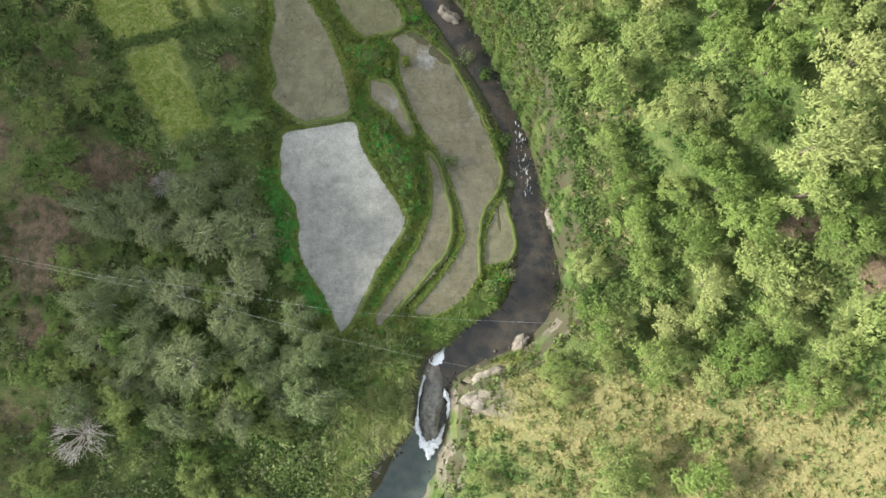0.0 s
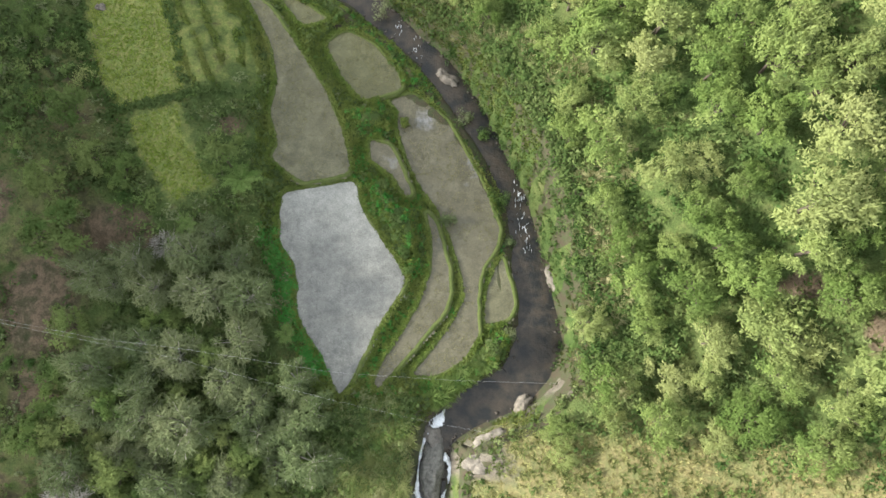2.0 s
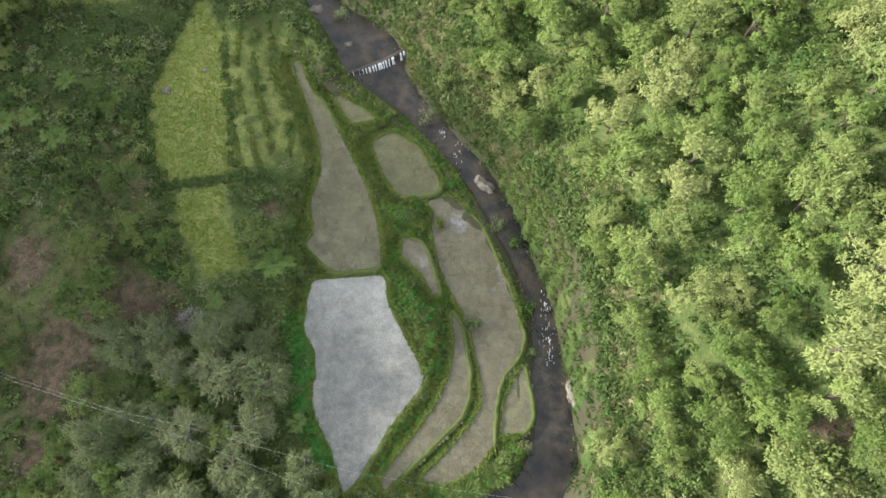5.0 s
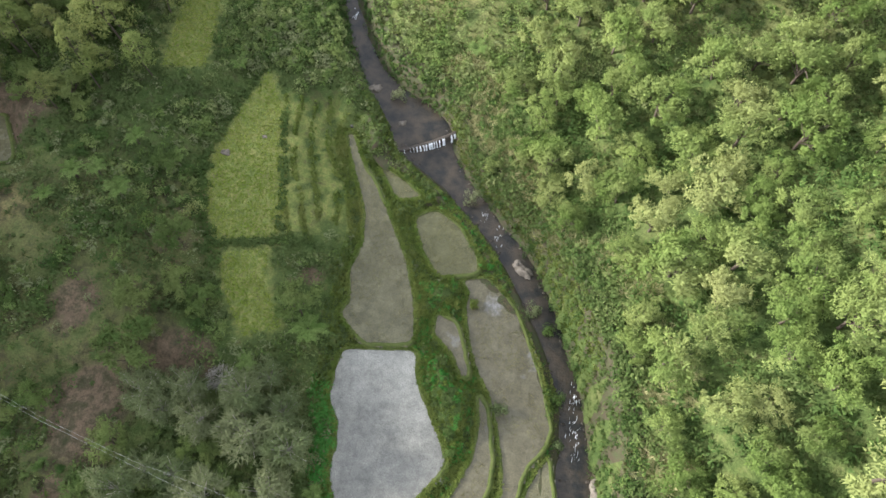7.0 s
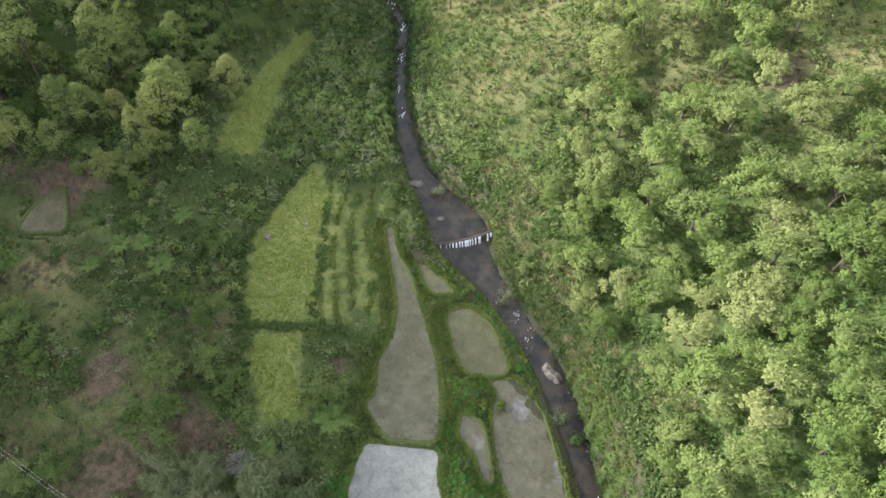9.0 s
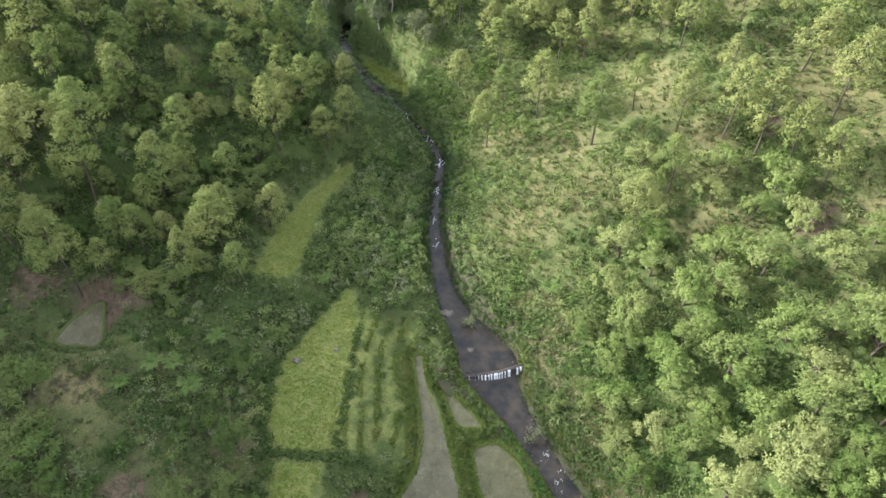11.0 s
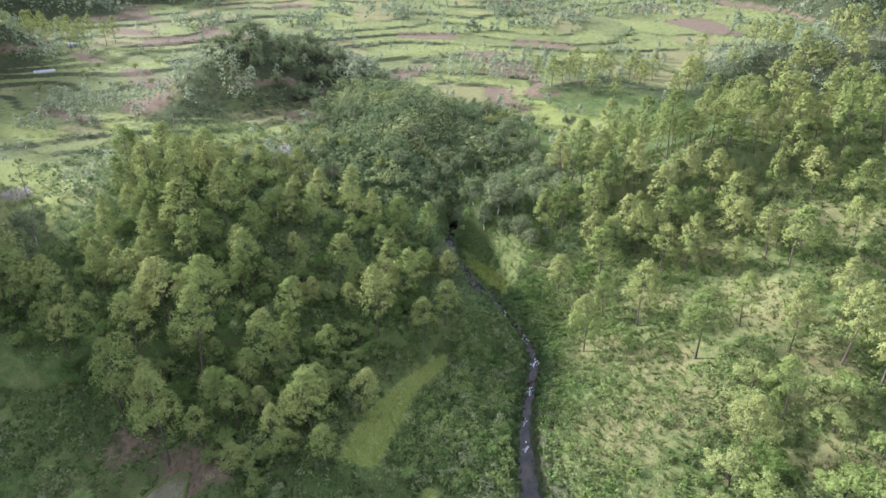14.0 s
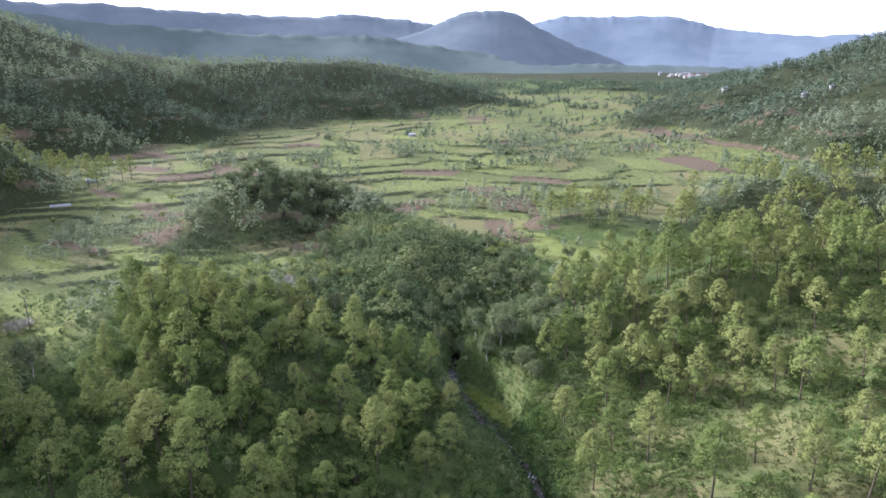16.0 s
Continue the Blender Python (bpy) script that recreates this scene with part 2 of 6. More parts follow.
# the stream, downstream end first: x, y, water level, width
STREAM = np.array([
    (-16, -40, -8.4, 5), (-9, -27, -8.0, 6), (-4.5, -19, -7.6, 7.5), (-1.4, -13, -7.2, 4.5),
    (-1.2, -4, -3.3, 5), (2, -1.2, -3.1, 5), (7, 1.6, -3.0, 6), (13, 5, -2.9, 7.5), (15.3, 11.5, -2.8, 7.5), (14.4, 18, -2.7, 6.2),
    (13.1, 27, -2.6, 5), (12, 34, -2.4, 3.6), (8, 42, -2.2, 3.8)])
STREAM_UP = np.array([
    (3.5, 50, -2.0, 5), (-1, 57, -1.8, 5), (-7, 63, -1.6, 4.2), (-14, 69.5, -1.5, 5), (-19.5, 74.5, -1.4, 8),
    (-22.3, 77.5, 0.6, 11.5), (-25.5, 81.5, 0.7, 10), (-30, 85, 0.9, 6.5), (-36, 91, 1.2, 4.6), (-40, 97.5, 1.7, 3.8),
    (-43.5, 104, 2.4, 3.2), (-47, 112, 3.0, 2.8)])
STREAM_TOP = np.array([
    (-50, 123, 4.6, 2.2), (-53, 132.5, 6.8, 2.6), (-62, 139, 8.6, 2.4), (-71, 145.3, 10, 2.6), (-85, 153, 12, 2.8), (-96, 163, 14, 3),
    (-101, 180, 15, 3.5), (-95, 200, 18, 3), (-80, 240, 24, 3), (-66, 290, 30, 3), (-66, 340, 36, 3), (-90, 430, 41, 3), (-120, 600, 46, 3)])
STREAM = np.vstack([STREAM, STREAM_UP, STREAM_TOP])

# crest lines: x, y, height, fall of the flanks
RIDGES = {
    "east": [(-84, 170, 15, .5), (-62, 186, 24, .5), (-46, 205, 36, .48), (-15, 216, 46, .45), (20, 217, 54, .45), (80, 192, 63, .47),
             (128, 140, 66, .48), (142, 60, 64, .47), (138, -60, 62, .47), (120, -240, 70, .45)],
    "west_knoll": [(-216, 92, 20, .3), (-196, 116, 30, .36), (-168, 128, 36, .42), (-138, 129, 34, .45), (-112, 136, 26, .45), (-92, 148, 16, .5)],
    # unseen ridge, added in the west to cast the valley floor's shade
    "shade_ridge": [(-254, 76, 80, 1.8), (-248, 56, 110, 1.7), (-244, 34, 118, 1.6), (-242, 8, 114, 1.4), (-246, -12, 92, 1.2), (-252, -40, 86, 1.0), (-262, -120, 88, .8), (-270, -300, 100, .6)],
    "lush_spur": [(-205, 262, 33, .3), (-176, 242, 38, .36), (-150, 222, 40, .4), (-134, 198, 34, .42), (-122, 176, 27, .45)],
    "grove_knoll": [(-240, 208, 50, .6), (-241, 236, 56, .55), (-216, 258, 48, .5), (-188, 250, 40, .5)],
    "copse_knoll": [(-112, 286, 36, .3), (-94, 310, 38, .3), (-68, 306, 36, .3)],
    "far_west": [(-900, 150, 195, .36), (-823, 390, 178, .38), (-850, 446, 172, .4), (-854, 535, 141, .38), (-825, 658, 124, .34), (-817, 817, 116, .3),
                 (-774, 1054, 124, .28), (-690, 1450, 76, .22)],
    "near_west": [(-440, 100, 104, .55), (-412, 157, 88, .6), (-402, 181, 78, .6), (-394, 197, 66, .6), (-380, 206, 47, .6)],
    "mid_west": [(-680, 420, 110, .4), (-651, 476, 106, .4), (-661, 560, 114, .4), (-631, 650, 118, .42), (-592, 750, 116, .42), (-545, 821, 102, .4), (-493, 876, 84, .38), (-442, 925, 70, .35), (-395, 945, 50, .3)],
    "far_middle": [(-477, 1160, 44, .3), (-430, 1178, 62, .3), (-362, 1211, 78, .3), (-287, 1241, 74, .3), (-241, 1261, 55, .3)],
    "far_east": [(-217, 1487, 80, .2), (-134, 1195, 94, .25), (-14, 1052, 102, .3), (52, 950, 140, .3), (160, 894, 165, .3), (420, 700, 150, .3)],
    "near_east": [(-58, 290, 27, .42), (-47, 318, 38, .42), (-31, 341, 53, .42), (-4, 352, 58, .42), (40, 350, 60, .42), (160, 320, 74, .4)],
}
RIDGES = {name: np.array(line, float) for name, line in RIDGES.items()}

# flat wet fields: level, outline
FIELDS = {
    "white": (0.0, [(-25.7, 33.5), (-20.4, 34.7), (-14.3, 35.8), (-13.1, 31.3), (-10.4, 27), (-8.2, 23.8), (-5.8, 20.2), (-6.3, 18), (-8.2, 15.3),
                    (-10.6, 10.9), (-12.3, 7.4), (-13.7, 3.9), (-15.3, 2.2), (-16.5, 4.7), (-18.3, 8.2), (-20.7, 11.6), (-22.4, 15.1), (-22.3, 18.6),
                    (-23.2, 22.2), (-25.7, 25.8), (-25.8, 30.4)]),
    "upper": (0.5, [(-22.6, 35.2), (-14.9, 37), (-16.5, 43.9), (-19.4, 50.7), (-22.5, 55.6), (-25.8, 60.8), (-30, 66.6), (-32.6, 69.3), (-36.2, 75.8),
                    (-37.2, 75.4), (-34, 68.9), (-29.2, 59.8), (-27.6, 53), (-28.5, 46.9), (-26.7, 42), (-28, 39.5)]),
    "curved": (-0.8, [(-2.8, 31), (-1.6, 26.4), (-1.9, 20.9), (-3.4, 16.4), (-6.4, 11), (-8.9, 7.5), (-10.3, 4), (-9.5, 3.3), (-7.1, 6.2), (-3.6, 10.2),
                      (0.2, 14.7), (1.0, 17.4), (1.0, 21), (-0.2, 25.5), (-1.2, 29.2)]),
    "small": (-0.5, [(-12.1, 43.1), (-8.9, 42.1), (-6.7, 37.9), (-5.2, 33.8), (-6.1, 33.6), (-8.2, 36.9), (-12, 39.7)]),
    "long": (-1.4, [(-9.2, 50.6), (-5.1, 51.9), (0.1, 47.5), (3.9, 40.8), (6.7, 35.1), (9, 28.6), (8.5, 25.8), (5.9, 21.2), (5.3, 16.6), (5.5, 11.3),
                    (3.3, 7.7), (-1, 5), (-4.5, 5.4), (-2, 8.5), (1.5, 13), (3.7, 17.5), (2.7, 22), (0.9, 27.5), (-1, 31.7), (-3.8, 35.4), (-6.2, 40.6),
                    (-7.7, 45.5), (-7.5, 48.4)]),
    "lower": (-1.8, [(8.4, 22.2), (6.9, 18.5), (6.5, 13.1), (8.6, 13.6), (10.4, 14.1), (11.2, 15.9), (10.6, 19.5), (9.5, 24)]),
    "head": (-0.8, [(-20.3, 60.9), (-16.7, 63.2), (-12.3, 60.9), (-7.7, 55.1), (-7.2, 52.4), (-13.5, 50.2), (-17.3, 54.5)]),
    "weir": (-0.2, [(-29.4, 70.2), (-24.8, 68.2), (-19.9, 65.1), (-24.4, 63.7)]),
    "pond": (6.0, [(-99.7, 62.8), (-91.8, 53), (-100.8, 50.7), (-101.6, 55.6)]),
}
FIELDS = {name: (z, np.array(line, float)) for name, (z, line) in FIELDS.items()}
# dry lawns: level, outline
LAWNS = {
    "lime": (5.0, np.array([(-54.9, 84.1), (-49.2, 75), (-44.5, 62.4), (-41.2, 54.5), (-41.7, 49.5), (-51, 45.5), (-56.1, 53.6), (-58.1, 62.2), (-57.1, 72.6)])),
    "lime_low": (4.0, np.array([(-49.6, 44.2), (-42.4, 47), (-40.5, 40.4), (-35.5, 33.7), (-41.1, 31), (-47.2, 38.3)])),
    "track": (7.0, np.array([(-74.5, 79), (-77.2, 94), (-76.5, 106), (-73, 121), (-70.5, 118), (-71.5, 103), (-68.5, 92), (-66.5, 80.5)])),
    "bank": (9.5, np.array([(-75, 146), (-69, 150), (-73, 158), (-84, 166), (-92, 166), (-86, 158)])),
}


def rand2(ix, iy, seed):
    v = np.sin(ix * 127.1 + iy * 311.7 + seed * 74.7) * 43758.5453
    return v - np.floor(v)


def vnoise(x, y, size, seed=0):
    """Smooth noise from -1 to 1 with cells of that size."""
    x, y = np.asarray(x, float) / size, np.asarray(y, float) / size
    ix, iy = np.floor(x), np.floor(y)
    fx, fy = x - ix, y - iy
    fx, fy = fx * fx * (3 - 2 * fx), fy * fy * (3 - 2 * fy)
    a, b = rand2(ix, iy, seed), rand2(ix + 1, iy, seed)
    c, d = rand2(ix, iy + 1, seed), rand2(ix + 1, iy + 1, seed)
    return 2 * ((a + (b - a) * fx) * (1 - fy) + (c + (d - c) * fx) * fy) - 1


def step(a, b, v):
    t = np.clip((v - a) / (b - a), 0, 1)
    return t * t * (3 - 2 * t)


def higher(a, b, k):
    return 0.5 * (a + b + np.sqrt((a - b) ** 2 + k * k))


def along(x, y, line):
    """Distance to a broken line, its further columns at the nearest place, and the side (positive: to the left of its way)."""
    best, extra, side = np.full(np.shape(x), 1e9), np.zeros((line.shape[1] - 2,) + np.shape(x)), np.zeros(np.shape(x))
    for a, b in zip(line[:-1], line[1:]):
        dx, dy = b[0] - a[0], b[1] - a[1]
        t = np.clip(((x - a[0]) * dx + (y - a[1]) * dy) / (dx * dx + dy * dy), 0, 1)
        d = np.hypot(x - a[0] - t * dx, y - a[1] - t * dy)
        near = d < best
        best = np.where(near, d, best)
        side = np.where(near, dx * (y - a[1]) - dy * (x - a[0]), side)
        for n in range(len(extra)):
            extra[n] = np.where(near, a[2 + n] + t * (b[2 + n] - a[2 + n]), extra[n])
    return best, extra, side


def outline(x, y, line):
    """Signed distance to a closed outline, negative inside."""
    inside, best = np.zeros(np.shape(x), bool), np.full(np.shape(x), 1e9)
    for a, b in zip(line, np.roll(line, -1, 0)):
        dx, dy = b - a
        t = np.clip(((x - a[0]) * dx + (y - a[1]) * dy) / (dx * dx + dy * dy), 0, 1)
        best = np.minimum(best, np.hypot(x - a[0] - t * dx, y - a[1] - t * dy))
        if dy:
            inside ^= ((a[1] > y) != (b[1] > y)) & (x < dx * (y - a[1]) / dy + a[0])
    return np.where(inside, -best, best)


def smooth_line(line, closed=True, rounds=2, cut=.25):
    """Corners cut, so that outlines run in soft bends."""
    for _ in range(rounds):
        nxt = np.roll(line, -1, 0) if closed else line[1:]
        cur = line if closed else line[:-1]
        pts = np.stack([(1 - cut) * cur + cut * nxt, cut * cur + (1 - cut) * nxt], 1).reshape(-1, line.shape[1])
        line = pts if closed else np.vstack([line[:1], pts, line[-1:]])
    return line


STREAM = smooth_line(STREAM, False, 1)
FIELDS = {name: (z, smooth_line(line, True, 2, .13)) for name, (z, line) in FIELDS.items()}


RISE = 1.6  # of a far terrace


def terrace_row(x, y, z):
    return z + .9 * vnoise(x, y, 60, 7) + .4 * vnoise(x, y, 26, 8) + .08 * vnoise(x, y, 9, 9)


def strip_rows(x, y):
    """The narrow terraces below the lime field: the number of the step, counted downwards, and where they lie."""
    across = ((x + 50) * 26 + (y - 78) * 9) / 27.5
    down = ((x + 50) * 9 - (y - 78) * 26) / 27.5
    q = (across + 1.3 * vnoise(x, y, 8, 81) + .4 * vnoise(x, y, 2.5, 82)) / 3.2
    return q, step(-.6, .4, across) * step(11.5, 10, across) * step(-3, 2, down + 2 * vnoise(x, y, 5, 84)) * step(31, 27, down + 3 * vnoise(x, y, 5, 85))


def ground(x, y):
    """The ground's height."""
    x, y = np.asarray(x, float), np.asarray(y, float)
    d, (level, width), side = along(x, y, STREAM)
    off = np.maximum(d - width / 2, 0)
    west = np.interp(off, [0, 3, 8, 20, 40, 60, 100, 160, 400], [.3, 1.2, 2, 2.6, 4.6, 5, 5.5, 9, 20])
    east = np.interp(off, [0, 4, 60, 300], [.6, 3, 22, 30])
    base = level + np.where(side > 0, west, east)
    up = -0.5 * x + 0.866 * y
    plateau = np.interp(up, [0, 150, 205, 300, 450, 700, 1000, 1500, 2000, 3000, 6000], [-30, -20, 24, 31, 38, 45, 56, 74, 90, 105, 120])
    plateau = plateau + 3.2 * vnoise(x, y, 130, 3) + .7 * vnoise(x, y, 55, 4)
    plateau = np.where(up > 160, np.minimum(plateau, level + 0.5 + 0.58 * off), plateau)
    base = higher(base, plateau, 5) * step(150, 200, up) + base * (1 - step(150, 200, up))
    far = step(190, 240, up)
    base = base * (1 - far) + np.minimum(base, plateau + 1) * far
    z = base
    for name, line in RIDGES.items():
        dr, (crest, fall), _ = along(x, y, line)
        wave = 1 + 0.16 * vnoise(x, y, 45, 11)
        z = higher(z, crest - fall * wave * dr, 5 if crest.max() < 80 else 9)
    rough = step(6, 40, off) * (1 - .85 * far)
    z = z + rough * (1.6 * vnoise(x, y, 28, 1) + 0.6 * vnoise(x, y, 9, 2)) + 0.15 * vnoise(x, y, 3.1, 5)
    # terraces on the plateau and along the lime fields
    steps = (.5 + .5 * step(-.4, .2, vnoise(x, y, 75, 12))) * step(205, 235, up) * (1 - step(1500, 1900, up)) * np.maximum(step(20, 45, off), step(285, 330, up)) * (1 - step(60, 82, z))
    q = terrace_row(x, y, z) / RISE
    z = z * (1 - steps) + RISE * (np.floor(q) + step(0.86, 0.99, q - np.floor(q))) * steps
    q, w = strip_rows(x, y)
    z = z * (1 - w) + (4.7 - 1.1 * (np.floor(q) + step(0.72, 1.0, q - np.floor(q)))) * w
    for level_f, line in LAWNS.values():
        s = outline(x, y, line)
        w = step(6, 0.4, s)
        z = z * (1 - w) + (level_f + 0.12 * vnoise(x, y, 2.5, 6)) * w
    low = np.full(np.shape(z), 1e9)
    for level_f, line in FIELDS.values():
        s = outline(x, y, line)
        w = step(4.0, 1.7, s)
        z = z * (1 - w) + (level_f - 0.05) * w
        low = np.where(s < 1.7, np.minimum(low, level_f - 0.3), low)
    z = np.minimum(z, low)
    bed = step(2.2, -0.2, d - width / 2) * step(205, 190, y)
    return z * (1 - bed) + (level - 0.7) * bed


def stream_gap(x, y):
    d, (level, width), side = along(np.asarray(x, float), np.asarray(y, float), STREAM)
    return d - width / 2


def wet_gap(x, y):
    best = stream_gap(x, y)
    for _, line in FIELDS.values():
        best = np.minimum(best, outline(np.asarray(x, float), np.asarray(y, float), line))
    return best


def lawn_gap(x, y):
    best = np.full(np.shape(x), 1e9)
    for _, line in LAWNS.values():
        best = np.minimum(best, outline(np.asarray(x, float), np.asarray(y, float), line))
    return best


def spread(stops, sizes, grow, ends):
    """Grid lines through the stops with the given sizes between them, growing outside towards the ends."""
    mid = [stops[0]]
    for a, b, size in zip(stops[:-1], stops[1:], sizes):
        mid += list(a + np.arange(1, round((b - a) / size) + 1) * (b - a) / round((b - a) / size))
    lo, hi = [], []
    for out_, way, size, far_end in ((lo, -1, sizes[0], ends[0]), (hi, 1, sizes[-1], ends[1])):
        v, gap = mid[0] if way < 0 else mid[-1], size
        while v * way < far_end * way:
            gap *= 1 + grow
            v += way * gap
            out_.append(v)
    return np.array(lo[::-1] + mid + hi)
# ---- building helpers ----
def mesh_of(name, verts, faces, material, smooth=False):
    """A mesh from an array of places and an array of faces with equal numbers of corners."""
    verts, faces = np.asarray(verts, np.float32), np.asarray(faces, np.int32)
    me = bpy.data.meshes.new(name)
    me.vertices.add(len(verts))
    me.vertices.foreach_set("co", verts.ravel())
    k = faces.shape[1]
    me.loops.add(faces.size)
    me.loops.foreach_set("vertex_index", faces.ravel())
    me.polygons.add(len(faces))
    me.polygons.foreach_set("loop_start", np.arange(0, faces.size, k, dtype=np.int32))
    if smooth:
        me.polygons.foreach_set("use_smooth", np.ones(len(faces), bool))
    me.materials.append(material)
    me.update(calc_edges=True)
    return me


def join(pieces):
    """Several (verts, faces) as one."""
    verts, faces, at = [], [], 0
    three = min(np.shape(f)[1] for _, f in pieces) == 3
    for v, f in pieces:
        f = np.asarray(f)
        if three and f.shape[1] == 4:
            f = np.concatenate([f[:, :3], f[:, [0, 2, 3]]])
        verts.append(v)
        faces.append(f + at)
        at += len(v)
    return np.concatenate(verts), np.concatenate(faces)


def part(name, geometry, material, parent, label="", smooth=False):
    ob = new(name, mesh_of(name, *geometry, material, smooth))
    ob.parent = parent
    return tagged(ob, label)


def unit(v):
    return v / np.maximum(np.linalg.norm(v, axis=-1, keepdims=True), 1e-6)


def leaves(at, normal, length, width, r, lift=None):
    """A pointed leaf at every place: (verts, triangles)."""
    n = len(at)
    t = unit(np.cross(normal, r.normal(size=(n, 3)))) if lift is None else unit(lift)
    b = unit(np.cross(normal, t))
    length, width = np.broadcast_to(length, n)[:, None], np.broadcast_to(width, n)[:, None]
    v = np.stack([at - t * length * .4 - b * width / 2, at - t * length * .4 + b * width / 2, at + t * length * .6], 1)
    return v.reshape(-1, 3), np.arange(3 * n).reshape(-1, 3)


def puffs_of(puffs, count, size, r, flat=1.0, aspect=0.6, up=0.3, brush=0.0, dome=None):
    """Clumps of leaves: rows of x, y, z, radius, each with that many leaves on its skin. brush: how far they point outwards."""
    p = np.repeat(np.asarray(puffs, float), count, 0)
    d = unit(r.normal(size=(len(p), 3)) + (0, 0, up))
    at = p[:, :3] + d * (p[:, 3:4] * r.uniform(.5, 1.08, (len(p), 1))) * (1, 1, flat)
    normal = unit(d + r.normal(size=d.shape) * .28 + (0, 0, .25))
    if dome is not None:
        mid = np.repeat(np.broadcast_to(dome, (len(puffs), 3)), count, 0)
        normal = unit(normal + 1.9 * unit((at - mid) * (1, 1, 1.3)))
    s = size * r.uniform(.6, 1.35, len(p))
    lift = unit(np.cross(normal, r.normal(size=d.shape))) + brush * d
    return leaves(at, normal, s, s * aspect, r, lift)


def tube(line, radii, sides=5):
    """A tapered round bar along a line."""
    line, radii = np.asarray(line, float), np.asarray(radii, float)
    way = unit(np.gradient(line, axis=0))
    ref = np.where(np.abs(way[:, 2:]) > 0.9, (1.0, 0, 0), (0, 0, 1.0))
    a = unit(np.cross(way, ref))
    b = np.cross(way, a)
    turn = np.linspace(0, 2 * np.pi, sides, endpoint=False)
    v = line[:, None] + radii[:, None, None] * (np.cos(turn)[:, None] * a[:, None] + np.sin(turn)[:, None] * b[:, None])
    f = [(i * sides + j, i * sides + (j + 1) % sides, (i + 1) * sides + (j + 1) % sides, (i + 1) * sides + j)
         for i in range(len(line) - 1) for j in range(sides)]
    return v.reshape(-1, 3), np.array(f)


def lump(size, seed, rough=0.32, rings=18, around=28):
    """A boulder: a rounded, uneven lump about the origin."""
    u, w = np.meshgrid(np.linspace(0, 2 * np.pi, around, endpoint=False), np.linspace(0.003, np.pi - 0.003, rings))
    d = np.stack([np.cos(u) * np.sin(w), np.sin(u) * np.sin(w), np.cos(w)], -1)
    r = 1 + rough * (vnoise(d[..., 0] * 2 + seed * 7.3 + d[..., 2], d[..., 1] * 2 + seed * 3.1 - d[..., 2], 0.9, seed)
                     + 0.5 * vnoise(d[..., 0] * 2 + seed, d[..., 1] * 2 + d[..., 2] * 1.7, 0.4, seed + 5)
                     + 0.3 * vnoise(d[..., 0] * 3 + seed, d[..., 1] * 3 + d[..., 2] * 2.1, 0.22, seed + 9)
                     + 0.25 * np.round(2 * vnoise(d[..., 0] * 2 - seed, d[..., 2] * 2 + d[..., 1] * 1.3, 0.5, seed + 3)) / 2)
    v = (d * r[..., None] * size).reshape(-1, 3)
    f = [(i * around + j, (i + 1) * around + j, (i + 1) * around + (j + 1) % around, i * around + (j + 1) % around)
         for i in range(rings - 1) for j in range(around)]
    return v, np.array(f)


def box(x0, x1, y0, y1, z0, z1):
    v = np.array([(x, y, z) for z in (z0, z1) for y in (y0, y1) for x in (x0, x1)], float)
    return v, np.array([(0, 2, 3, 1), (4, 5, 7, 6), (0, 1, 5, 4), (2, 6, 7, 3), (0, 4, 6, 2), (1, 3, 7, 5)])


def at_ground(x, y, sink=0.0):
    return float(ground(np.array([x]), np.array([y]))[0]) - sink
# ---- the ground sheet ----
gx = spread((-430, -130, 95), (2.6, 1.6), .06, (-4600, 4600))
gy = spread((-45, 205, 490), (1.6, 2.6), .06, (-3000, 4700))
GX, GY = np.meshgrid(gx, gy)
GZ = ground(GX, GY)
off_water, (_, wide_water), bank_side = along(GX, GY, STREAM)
GZ = GZ - 1.3 * step(4.8, 3.2, off_water - wide_water / 2) * (bank_side < 0) * step(2, 8, GY) * step(132, 122, GY)
ny, nx = GX.shape
corner = (np.arange(ny - 1)[:, None] * nx + np.arange(nx - 1)[None]).ravel()
sheet = mesh_of("ground", np.stack([GX, GY, GZ], -1).reshape(-1, 3), np.stack([corner, corner + 1, corner + nx + 1, corner + nx], 1), MAT["ground"], True)

